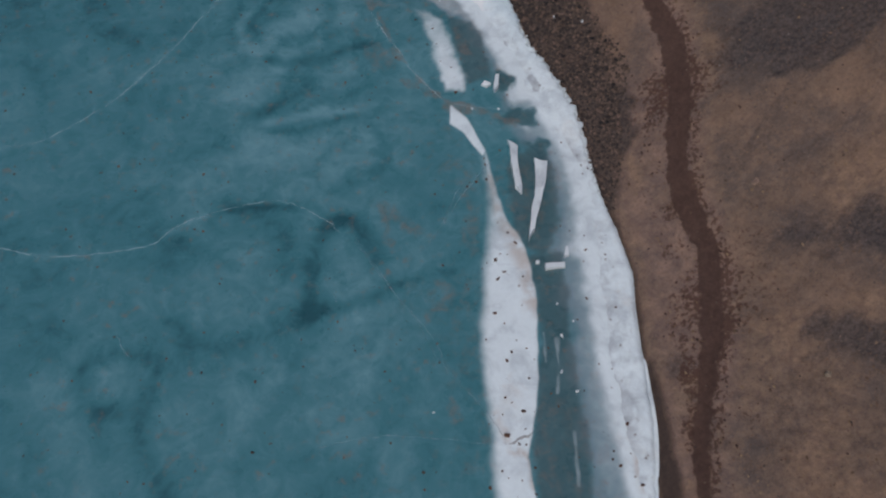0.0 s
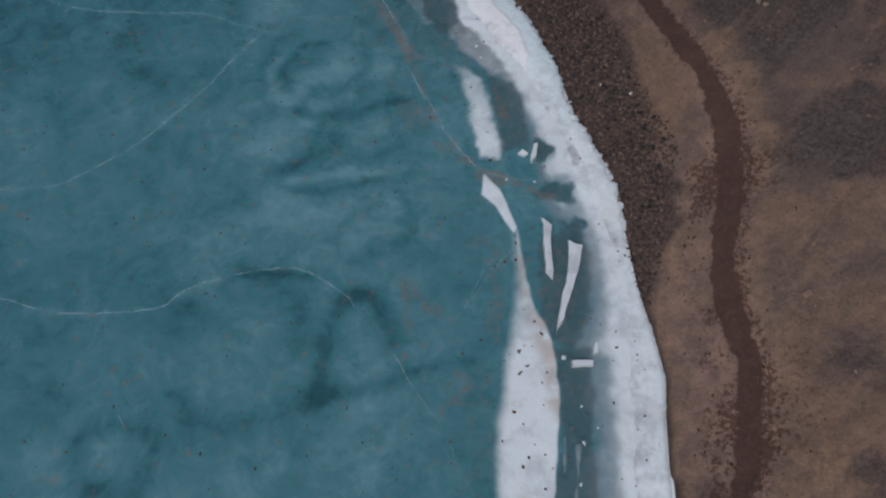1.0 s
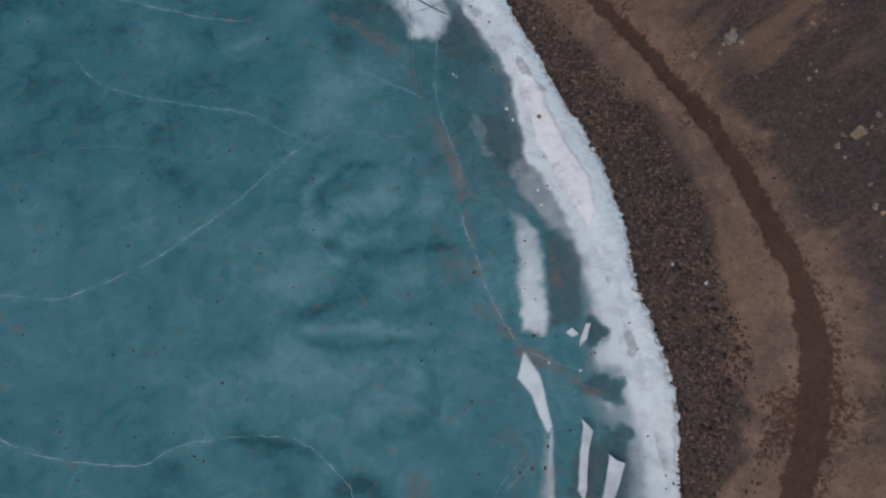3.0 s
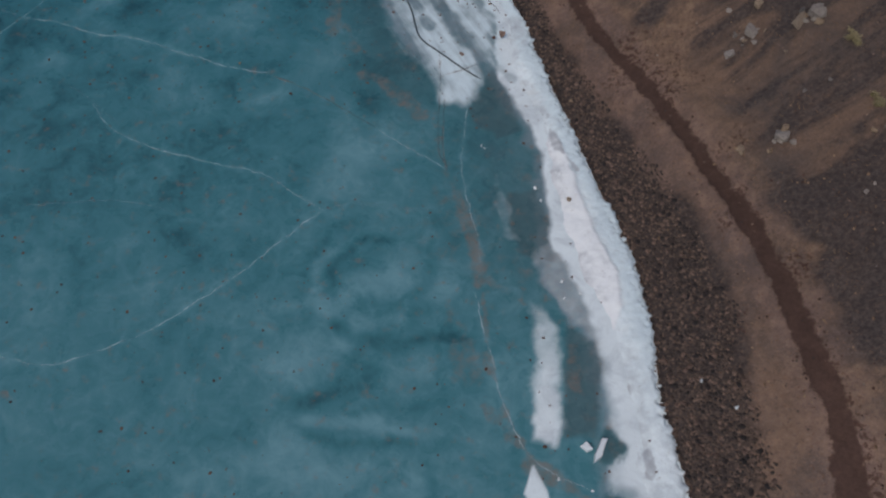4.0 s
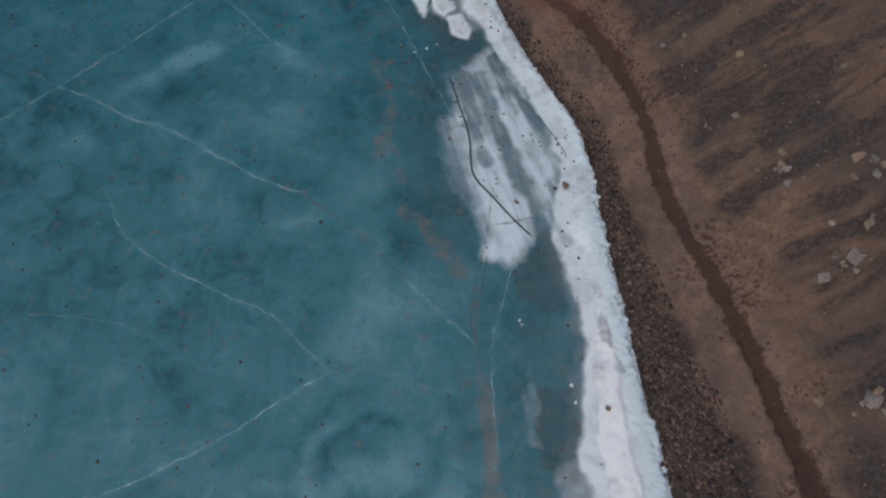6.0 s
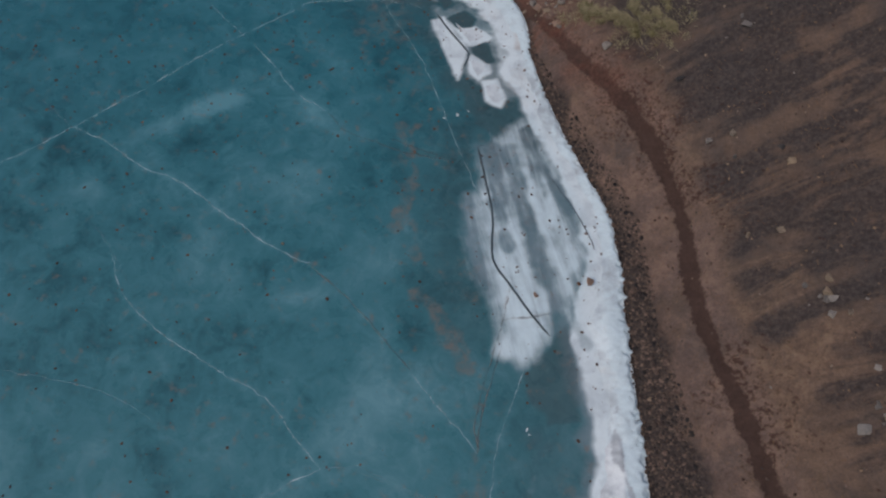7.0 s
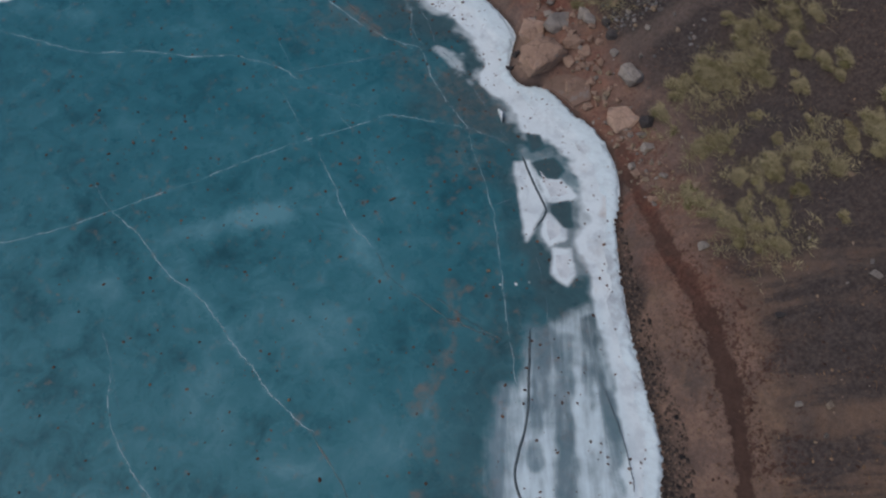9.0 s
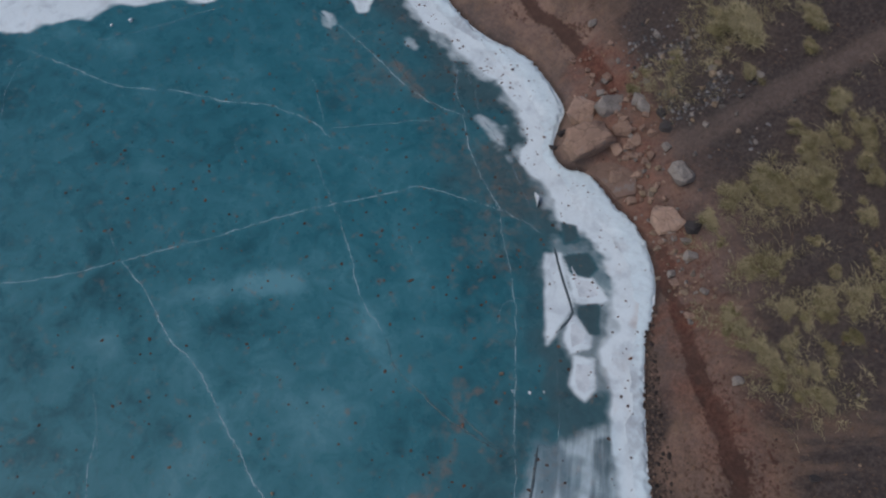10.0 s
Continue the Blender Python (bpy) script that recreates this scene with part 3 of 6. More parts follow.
# peach-brown stains on snow: line, half width, strength
STAINS = [([(1.66, 7.9), (1.80, 7.1), (1.95, 6.5), (2.08, 5.9), (2.12, 5.2)], 0.24, 0.6), ([(1.35, 2.75), (1.6, 2.6), (1.64, 2.2)], 0.10, 0.7), ([(1.15, 3.3), (1.3, 2.9)], 0.1, 0.5), ([(3.42, 3.3), (3.4, 2.6), (3.35, 2.0)], 0.14, 0.7),
          ([(-4.75, 23.0), (-4.95, 23.45), (-5.3, 23.8)], 0.10, 0.5), ([(-2.44, 17.88), (-2.29, 17.26)], 0.05, 0.9), ([(-2.25, 17.19), (-1.55, 17.69)], 0.03, 0.9)]
CRACKS = [([(-7.9, 7.2), (-7.51, 7.18), (-6.45, 6.92), (-4.89, 6.99), (-4.45, 7.28), (-4.00, 7.51), (-3.01, 7.75), (-2.38, 7.75), (-1.90, 7.51), (-1.22, 7.00)], 0.016, 0), ([(-1.06, 6.92), (-0.35, 5.65), (0.19, 4.85), (0.51, 4.10), (1.08, 3.28), (1.30, 2.83)], 0.014, 1),
          ([(1.30, 2.83), (1.76, 2.99)], 0.025, 2), ([(-9.0, 9.5), (-7.86, 9.50), (-7.05, 9.64), (-5.88, 10.49), (-5.21, 11.27), (-4.57, 12.11), (-4.21, 12.72), (-3.64, 13.53)], 0.018, 0), ([(-3.64, 13.53), (-4.35, 13.78), (-5.03, 14.05), (-5.95, 14.07), (-6.89, 14.11), (-7.52, 14.18), (-8.40, 14.43), (-9.06, 14.92)], 0.016, 0),
          ([(-3.64, 13.53), (-3.16, 13.83), (-2.74, 13.87), (-1.61, 13.97)], 0.014, 1)]
CRACKS += [([(-12.9, 14.5), (-12.12, 15.77), (-11.65, 16.81), (-10.98, 18.39)], 0.016, 0), ([(-11.65, 16.81), (-10.77, 16.83), (-9.75, 16.70), (-9.14, 16.78), (-8.42, 16.72), (-7.89, 16.61), (-7.33, 16.57), (-6.94, 16.48), (-6.51, 16.46), (-5.76, 16.47)], 0.020, 0),
           ([(-5.76, 16.47), (-4.53, 16.14), (-3.15, 15.57)], 0.015, 2), ([(-3.15, 15.57), (-2.36, 15.24), (-1.56, 14.96)], 0.016, 0), ([(-1.56, 14.96), (-1.86, 15.40), (-2.08, 16.38), (-2.25, 17.2), (-2.44, 17.88)], 0.016, 2),
           ([(-1.56, 16.69), (-1.45, 15.92), (-1.36, 15.19), (-0.99, 14.23), (-0.63, 13.45), (-0.53, 12.95)], 0.015, 0)]
CRACKS += [([(-0.51, 12.54), (-0.26, 11.93), (0.03, 11.37), (0.29, 10.78), (0.64, 10.24), (0.97, 9.89), (1.37, 9.72), (1.95, 9.6)], 0.015, 0), ([(-10.98, 18.39), (-10.73, 19.08), (-10.46, 19.78), (-10.09, 20.56), (-9.59, 21.54), (-9.41, 21.95), (-8.84, 22.32), (-7.99, 22.79), (-7.14, 23.07)], 0.018, 0),
           ([(-7.99, 22.79), (-7.53, 22.43), (-6.82, 21.99), (-6.21, 21.52), (-5.60, 20.95), (-4.77, 20.15), (-4.36, 19.79), (-3.76, 19.23)], 0.013, 0), ([(-12.23, 21.08), (-11.67, 20.97), (-10.43, 20.55), (-9.78, 20.34)], 0.015, 1),
           ([(-9.78, 20.34), (-9.07, 20.07), (-8.21, 19.67), (-7.44, 19.58)], 0.018, 0), ([(-7.44, 19.58), (-6.84, 19.34), (-6.28, 19.38), (-5.62, 19.43), (-4.98, 19.61), (-4.46, 19.80)], 0.014, 2)]
CRACKS += [([(-17.55, 17.78), (-17.01, 18.04), (-16.33, 18.35), (-15.51, 18.71), (-14.94, 19.19), (-14.43, 19.70), (-13.59, 20.27), (-13.00, 20.85), (-12.65, 21.03), (-11.91, 21.34), (-11.45, 21.32)], 0.022, 0),
           ([(-11.68, 21.43), (-11.22, 22.11), (-10.39, 23.35)], 0.014, 1), ([(-11.03, 21.40), (-10.52, 21.57), (-9.64, 21.79)], 0.015, 1), ([(-7.95, 22.78), (-8.22, 22.86), (-8.83, 23.04), (-9.49, 23.32), (-10.15, 23.75)], 0.020, 0),
           ([(-10.15, 23.75), (-10.75, 23.50), (-11.57, 23.35), (-12.68, 23.38), (-13.82, 23.32), (-14.26, 23.34)], 0.022, 0), ([(-12.92, 22.00), (-12.35, 21.73), (-11.66, 21.42)], 0.015, 1),
           ([(-11.20, 24.51), (-10.69, 24.03), (-10.19, 23.81)], 0.013, 0)]
CRACKS += [([(-10.81, 24.48), (-10.18, 24.16), (-9.92, 24.01), (-9.28, 23.89), (-8.51, 23.63), (-7.14, 23.07)], 0.015, 1), ([(-16.12, 16.50), (-16.93, 17.05), (-17.33, 17.55)], 0.02, 1), ([(-15.95, 21.76), (-16.26, 20.64), (-16.49, 19.92), (-16.74, 19.37), (-16.84, 18.75)], 0.022, 1),
           ([(-12.74, 17.05), (-12.09, 16.88), (-11.65, 16.81)], 0.013, 1), ([(-9.78, 15.27), (-9.14, 15.00), (-8.19, 14.49)], 0.013, 1), ([(1.91, 8.54), (1.55, 8.21), (1.03, 7.58), (0.47, 6.80)], 0.016, 1),
           ([(-1.76, 3.03), (-1.22, 3.11), (-0.67, 3.14), (0.32, 3.00), (1.03, 2.85)], 0.014, 1), ([(-5.20, 5.31), (-4.90, 4.77)], 0.013, 1), ([(-2.25, 17.19), (-1.55, 17.69)], 0.02, 2)]
CRACKS += [([(-2.07, 16.81), (-1.80, 15.50), (-1.55, 14.82)], 0.013, 2), ([(-4.33, 20.26), (-4.15, 20.5), (-4.6, 21.0), (-5.2, 21.5)], 0.012, 1)]
FISSURES = [([(-4.33, 20.26), (-3.79, 19.57), (-3.36, 18.99), (-2.95, 18.19), (-2.47, 17.87), (-1.91, 17.55), (-1.40, 17.29)], 0.021),
            ([(-2.78, 20.27), (-2.07, 19.80), (-1.60, 19.42), (-1.38, 19.19)], 0.008), ([(-6.75, 23.0), (-6.3, 22.72), (-5.85, 22.47), (-5.6, 22.3), (-5.52, 21.9)], 0.022)]

SILT += [([(-12.27, 22.77), (-11.96, 23.13)], 0.10, 0.6), ([(-1.43, 14.10), (-1.05, 13.93), (-0.73, 13.43), (-0.53, 12.95)], 0.10, 0.6), ([(-0.87, 12.02), (-0.74, 11.72), (-0.56, 11.28), (-0.21, 10.85)], 0.10, 0.6), ([(0.82, 9.25), (0.55, 9.13)], 0.10, 0.6), ([(-0.08, 7.09), (0.22, 6.82)], 0.10, 0.6), ([(-0.43, 7.26), (-0.40, 6.72)], 0.10, 0.6), ([(1.06, 7.03), (1.13, 6.40)], 0.10, 0.6), ([(0.09, 10.53), (0.32, 10.32)], 0.10, 0.6)]
CRACKS += [([(-11.68, 21.39), (-11.42, 21.83), (-11.02, 22.39), (-10.67, 22.98), (-10.37, 23.49), (-10.05, 23.97)], 0.013, 1), ([(-10.31, 23.67), (-10.76, 24.06), (-11.12, 24.47)], 0.013, 1), ([(-10.02, 24.02), (-10.37, 24.29), (-10.79, 24.50), (-11.16, 24.55), (-11.54, 24.72), (-11.78, 24.69), (-12.13, 24.66)], 0.013, 1), ([(-13.56, 24.70), (-13.16, 24.63), (-12.73, 24.52)], 0.013, 1), ([(-10.25, 21.37), (-10.01, 21.25), (-9.70, 21.22)], 0.013, 1), ([(-12.62, 19.85), (-12.20, 19.71), (-11.80, 19.55)], 0.013, 1)]
CRACKS += [([(-12.88, 18.28), (-12.48, 18.25)], 0.013, 1), ([(-8.68, 21.08), (-8.21, 20.90)], 0.013, 1), ([(-6.26, 21.14), (-6.51, 21.50), (-6.46, 21.73), (-6.24, 22.07)], 0.013, 1), ([(1.20, 8.04), (0.88, 7.58), (0.56, 6.93), (0.16, 6.40)], 0.013, 1), ([(-1.07, 6.83), (-0.70, 6.20), (-0.40, 5.70), (-0.02, 5.12), (0.20, 4.57), (0.51, 4.04)], 0.013, 1), ([(-1.45, 5.80), (-1.36, 5.46)], 0.013, 1), ([(-3.38, 13.70), (-2.53, 13.86), (-1.54, 13.88)], 0.013, 1), ([(-9.24, 12.34), (-8.64, 12.53), (-7.63, 12.83), (-6.74, 12.89), (-5.88, 12.75)], 0.013, 1)]
CRACKS += [([(-5.97, 19.61), (-5.44, 19.64), (-4.83, 19.71), (-4.34, 19.88)], 0.012, 2), ([(-12.44, 23.66), (-11.91, 23.54), (-11.36, 23.48), (-10.88, 23.46), (-10.43, 23.53)], 0.016, 2)]
SMEARS = [[(-9.03, 23.74), (-8.86, 23.74), (-8.69, 23.73)], [(-12.47, 24.78), (-12.18, 24.86), (-11.84, 24.74), (-12.19, 24.72)], [(-12.53, 24.20), (-12.22, 24.18)], [(-14.38, 23.19), (-14.01, 23.23), (-14.23, 23.24)]]

# milky veils (positive) and swept, clear dark strokes (negative) in the ice: line, width, strength
MILK = [([(-1.80, 5.44), (-1.25, 5.47), (-0.75, 5.59), (-0.24, 5.80), (0.38, 5.94), (0.69, 6.03)], 0.13, -0.90),
        ([(-4.44, 7.10), (-4.00, 6.76), (-4.29, 6.61)], 0.20, -0.70), ([(-3.49, 7.75), (-2.90, 7.66), (-2.37, 7.69), (-1.95, 7.53)], 0.12, -0.70),
        ([(-3.21, 7.29), (-2.68, 7.31), (-2.36, 6.86), (-2.46, 6.40)], 0.18, -0.50),
        ([(-4.20, 5.44), (-4.02, 5.06), (-3.58, 4.86), (-3.01, 4.97), (-2.43, 5.18), (-1.90, 5.37)], 0.16, -0.75),
        ([(-2.28, 4.85), (-2.09, 4.43), (-2.18, 4.04)], 0.19, -0.60), ([(-5.68, 4.64), (-5.58, 4.24), (-5.31, 3.98), (-5.03, 3.91)], 0.15, -0.70),
        ([(-5.50, 4.73), (-5.20, 4.90), (-4.71, 4.81), (-4.46, 4.64), (-4.54, 4.25), (-4.61, 3.78), (-4.48, 3.31), (-4.25, 2.84), (-4.04, 2.46)], 0.17, -0.80)]
MILK += [([(0.63, 6.48), (0.85, 5.11), (0.48, 3.72), (0.19, 2.54)], 0.43, -0.50), ([(-1.24, 2.49), (-1.77, 2.37)], 0.22, -0.40),
        ([(-2.49, 3.32), (-2.12, 2.57)], 0.27, -0.30), ([(-6.56, 5.75), (-6.52, 4.92)], 0.29, -0.35), ([(-1.23, 6.40), (-0.94, 5.98), (-1.34, 5.90)], 0.28, 0.60),
        ([(-0.29, 6.68), (0.32, 6.56)], 0.33, 0.45), ([(-0.97, 5.16), (-0.79, 4.62), (-1.37, 4.57)], 0.35, 0.55),
        ([(-3.08, 6.80), (-2.96, 6.21), (-3.54, 5.92)], 0.32, 0.45), ([(-5.23, 4.41), (-4.89, 4.28)], 0.24, 0.50), ([(-3.81, 4.19), (-3.67, 3.42)], 0.30, 0.45),
        ([(-1.76, 3.72), (-1.40, 3.22)], 0.35, 0.40), ([(-6.07, 3.90), (-5.80, 3.33)], 0.36, 0.35), ([(-4.02, 5.75), (-4.79, 5.60)], 0.26, 0.35),
        ([(-3.06, 4.02), (-2.95, 3.45)], 0.22, 0.30)]
MILK += [([(-1.82, 5.34), (-1.87, 5.87), (-1.79, 6.47), (-1.63, 6.95), (-1.33, 7.16), (-1.00, 7.14), (-0.73, 6.85), (-0.63, 6.46)], 0.16, -1.05),
        ([(-1.32, 7.11), (-0.92, 6.86)], 0.21, -0.50), ([(-3.45, 11.90), (-3.48, 12.52), (-3.36, 13.03), (-3.06, 13.38)], 0.13, -0.60),
        ([(-2.96, 11.86), (-3.05, 12.41), (-2.92, 12.85), (-2.67, 13.08), (-2.27, 13.20)], 0.12, -0.85),
        ([(-1.88, 13.28), (-1.50, 13.02), (-1.42, 12.53), (-1.60, 12.14), (-1.46, 11.64)], 0.14, -0.60),
        ([(-2.73, 11.28), (-2.07, 11.23), (-1.43, 11.35), (-0.79, 11.53), (-0.24, 11.59)], 0.13, -0.80),
        ([(-1.46, 13.76), (-0.94, 13.23), (-0.75, 12.62)], 0.15, -0.45),
        ([(-2.23, 10.87), (-1.89, 10.70), (-2.06, 10.38), (-2.45, 10.17), (-2.84, 9.93)], 0.16, -0.85)]
MILK += [([(-2.61, 9.51), (-2.03, 9.46), (-1.42, 9.52), (-0.97, 9.60)], 0.09, -0.85), ([(-2.21, 9.97), (-1.70, 10.06), (-0.88, 10.24), (-0.41, 10.34)], 0.10, -0.50),
        ([(-0.64, 9.36), (-0.43, 8.93), (-0.45, 8.44), (-0.82, 8.13), (-1.33, 7.95)], 0.14, -0.75), ([(-3.33, 7.64), (-2.76, 7.71), (-2.28, 7.67)], 0.10, -0.50),
        ([(-8.40, 14.05), (-8.09, 12.70)], 0.65, -0.50), ([(-3.77, 9.83), (-3.51, 9.04)], 0.29, -0.40), ([(-5.52, 8.13), (-5.60, 8.78)], 0.40, -0.30),
        ([(0.06, 8.75), (0.59, 8.16)], 0.39, -0.40), ([(-2.67, 11.93), (-2.43, 12.24), (-2.01, 12.47)], 0.22, 0.65),
        ([(-3.05, 11.52), (-2.33, 11.52), (-1.70, 11.78)], 0.11, 0.50), ([(-3.33, 12.18), (-3.24, 12.68)], 0.10, 0.45),
        ([(-3.23, 10.99), (-2.64, 11.03)], 0.21, 0.50)]
MILK += [([(-3.38, 10.47), (-2.99, 10.19)], 0.19, 0.50), ([(-2.65, 9.74), (-1.88, 9.83), (-1.09, 9.79)], 0.10, 0.65),
        ([(-2.95, 9.08), (-2.65, 8.50), (-1.98, 9.04)], 0.32, 0.50), ([(-1.52, 8.64), (-0.93, 8.73)], 0.30, 0.35), ([(-0.02, 7.21), (-0.43, 7.67)], 0.24, 0.40),
        ([(-1.95, 13.88), (-3.17, 14.10), (-3.94, 14.36)], 0.29, 0.40), ([(-5.55, 12.88), (-4.95, 11.79)], 0.38, 0.40),
        ([(-3.90, 11.07), (-3.59, 10.58)], 0.30, 0.40), ([(-0.60, 13.23), (-1.09, 12.34)], 0.18, 0.35), ([(-2.81, 14.93), (-3.87, 15.35)], 0.49, 0.40),
        ([(-6.04, 10.78), (-6.27, 9.65)], 0.48, 0.20), ([(-8.45, 13.38), (-7.72, 12.36)], 0.64, -0.65),
        ([(-4.99, 14.93), (-4.35, 14.32), (-4.33, 13.85)], 0.27, -0.70), ([(-6.16, 15.47), (-5.78, 16.01)], 0.18, -0.60)]
MILK += [([(-3.62, 16.05), (-3.11, 16.35)], 0.26, -0.55), ([(-5.67, 12.04), (-6.05, 12.44)], 0.19, -0.45),
        ([(-1.09, 11.90), (-0.44, 10.60), (-0.43, 9.57)], 0.29, -0.50), ([(-2.92, 9.92), (-2.68, 10.13), (-2.38, 10.51)], 0.18, -0.60),
        ([(-2.52, 11.57), (-2.62, 11.22)], 0.12, -0.50), ([(-2.18, 11.11), (-1.59, 11.14), (-1.18, 11.45)], 0.12, -0.50),
        ([(-11.64, 16.30), (-10.47, 16.40)], 0.37, -0.30), ([(-5.30, 13.70), (-6.47, 13.70)], 0.33, -0.35), ([(-7.75, 15.88), (-7.65, 15.21)], 0.36, 0.55),
        ([(-6.83, 16.40), (-7.18, 16.01)], 0.31, 0.40), ([(-3.74, 14.87), (-2.88, 15.07), (-2.74, 15.63)], 0.38, 0.55),
        ([(-3.84, 14.10), (-3.09, 14.20)], 0.25, 0.35), ([(-10.48, 15.90), (-10.72, 15.60)], 0.27, 0.45), ([(-3.40, 10.52), (-2.98, 10.61)], 0.19, 0.45)]
MILK += [([(-2.99, 9.06), (-2.36, 9.16)], 0.29, 0.50), ([(-1.92, 8.95), (-1.63, 9.20)], 0.24, 0.40), ([(-1.44, 10.57), (-0.94, 10.88)], 0.28, 0.30),
        ([(-2.11, 15.66), (-1.91, 16.29)], 0.30, 0.30), ([(-4.85, 16.85), (-4.57, 17.57)], 0.41, 0.35), ([(-6.34, 17.50), (-7.49, 17.76)], 0.49, 0.35),
        ([(-6.95, 11.93), (-6.59, 12.13)], 0.35, 0.30), ([(-3.41, 12.39), (-3.28, 11.84), (-2.95, 11.47)], 0.09, 0.40), ([(-7.52, 9.77), (-7.50, 8.96)], 0.57, 0.30),
        ([(-6.10, 15.50), (-5.29, 16.04)], 0.16, 0.60), ([(-6.37, 16.02), (-6.28, 15.44)], 0.17, -0.50), ([(-5.35, 15.06), (-4.62, 14.63)], 0.35, -0.60),
        ([(-8.89, 13.73), (-7.55, 12.52)], 0.56, -0.50), ([(-10.31, 17.44), (-9.41, 18.84)], 0.19, 0.55), ([(-8.49, 17.82), (-7.94, 17.54)], 0.35, 0.50)]
MILK += [([(-3.59, 14.71), (-3.03, 14.68)], 0.38, 0.40), ([(-4.11, 15.89), (-3.64, 16.15)], 0.25, -0.40), ([(-8.47, 14.82), (-8.99, 15.04)], 0.33, -0.25),
        ([(-7.52, 15.31), (-6.69, 15.35)], 0.32, 0.30), ([(-7.00, 18.38), (-7.05, 19.03)], 0.40, 0.35), ([(-8.33, 10.90), (-7.48, 10.80)], 0.66, 0.35),
        ([(-9.59, 18.33), (-9.19, 18.90)], 0.20, 0.70), ([(-8.01, 20.06), (-7.73, 19.21)], 0.25, 0.50), ([(-10.86, 15.97), (-10.32, 15.79)], 0.41, 0.50),
        ([(-8.53, 16.27), (-8.06, 16.35)], 0.25, 0.40), ([(-6.98, 17.65), (-6.39, 17.38)], 0.31, 0.40), ([(-6.46, 18.94), (-6.55, 19.34)], 0.23, 0.35),
        ([(-7.53, 20.88), (-8.01, 20.76)], 0.26, 0.50), ([(-6.16, 15.45), (-5.62, 15.85)], 0.27, 0.55), ([(-4.62, 16.28), (-4.55, 16.95)], 0.27, 0.50),
        ([(-3.77, 15.88), (-2.90, 15.80)], 0.26, 0.45)]
MILK += [([(-4.13, 14.24), (-3.59, 14.48)], 0.35, 0.45), ([(-7.07, 15.64), (-7.78, 15.71)], 0.30, 0.30), ([(-10.59, 17.14), (-10.04, 16.86)], 0.28, 0.30),
        ([(-8.58, 15.41), (-8.44, 15.70)], 0.39, -0.50), ([(-8.91, 13.27), (-8.30, 13.06)], 0.61, -0.55), ([(-7.21, 14.32), (-7.02, 14.68)], 0.32, -0.40),
        ([(-4.85, 14.98), (-4.36, 14.63)], 0.33, -0.50), ([(-3.65, 16.20), (-3.49, 16.39)], 0.21, -0.50), ([(-4.24, 18.72), (-3.49, 17.11)], 0.39, -0.70),
        ([(-9.39, 17.26), (-9.38, 17.58)], 0.20, -0.40), ([(-5.15, 18.79), (-5.73, 19.39)], 0.23, -0.50), ([(-12.23, 19.97), (-11.50, 20.24)], 0.55, -0.40),
        ([(-4.16, 15.29), (-4.66, 15.67)], 0.28, -0.35), ([(-9.46, 15.48), (-8.92, 14.49)], 0.30, -0.30), ([(-7.73, 22.02), (-6.46, 21.37)], 0.47, -0.40),
        ([(-8.02, 12.04), (-6.82, 12.57)], 0.54, -0.30)]
MILK += [([(-9.86, 18.34), (-9.41, 18.90)], 0.17, 0.75), ([(-10.31, 17.97), (-10.00, 17.87)], 0.15, 0.40), ([(-8.00, 20.79), (-7.48, 20.73)], 0.25, 0.50),
        ([(-7.71, 19.42), (-7.05, 19.23)], 0.18, 0.60), ([(-6.95, 18.43), (-6.59, 18.51)], 0.38, 0.50), ([(-10.69, 15.93), (-10.21, 15.81)], 0.34, 0.50),
        ([(-8.88, 16.88), (-8.49, 16.84)], 0.30, 0.35), ([(-7.54, 15.60), (-6.91, 15.48)], 0.45, 0.45), ([(-13.61, 18.40), (-13.08, 18.25)], 0.20, 0.45),
        ([(-17.70, 18.62), (-16.19, 19.40)], 0.17, 0.45), ([(-5.96, 17.23), (-5.30, 17.02)], 0.32, 0.40), ([(-15.18, 18.37), (-14.61, 18.42)], 0.16, 0.35),
        ([(-10.44, 16.35), (-9.84, 16.03)], 0.33, -0.40), ([(-9.61, 14.26), (-8.84, 14.12)], 0.54, -0.50), ([(-5.26, 19.88), (-4.13, 18.23)], 0.38, -0.70),
        ([(-9.24, 17.75), (-8.85, 17.83)], 0.24, -0.35)]
MILK += [([(-11.56, 20.02), (-10.76, 20.25)], 0.56, -0.45), ([(-13.41, 19.13), (-12.53, 19.62)], 0.57, -0.30), ([(-8.11, 21.85), (-8.72, 21.98)], 0.44, -0.40),
        ([(-11.40, 14.73), (-10.69, 14.56)], 0.45, -0.30), ([(-6.19, 18.78), (-5.55, 18.46)], 0.23, -0.35), ([(-12.27, 22.06), (-10.21, 22.44)], 0.35, -0.30),
        ([(-6.11, 16.31), (-6.87, 16.56)], 0.36, -0.20)]
MILK += [([(0.21, 10.79), (0.55, 9.41), (0.82, 7.52)], 0.45, -0.75), ([(-0.57, 12.79), (-0.12, 11.82)], 0.36, -0.60), ([(-2.68, 12.61), (-2.26, 11.22)], 0.56, -0.50), ([(-0.04, 14.22), (0.28, 12.82)], 0.25, -0.60), ([(-7.09, 21.28), (-5.43, 20.40), (-4.14, 18.93)], 0.57, -0.80)]

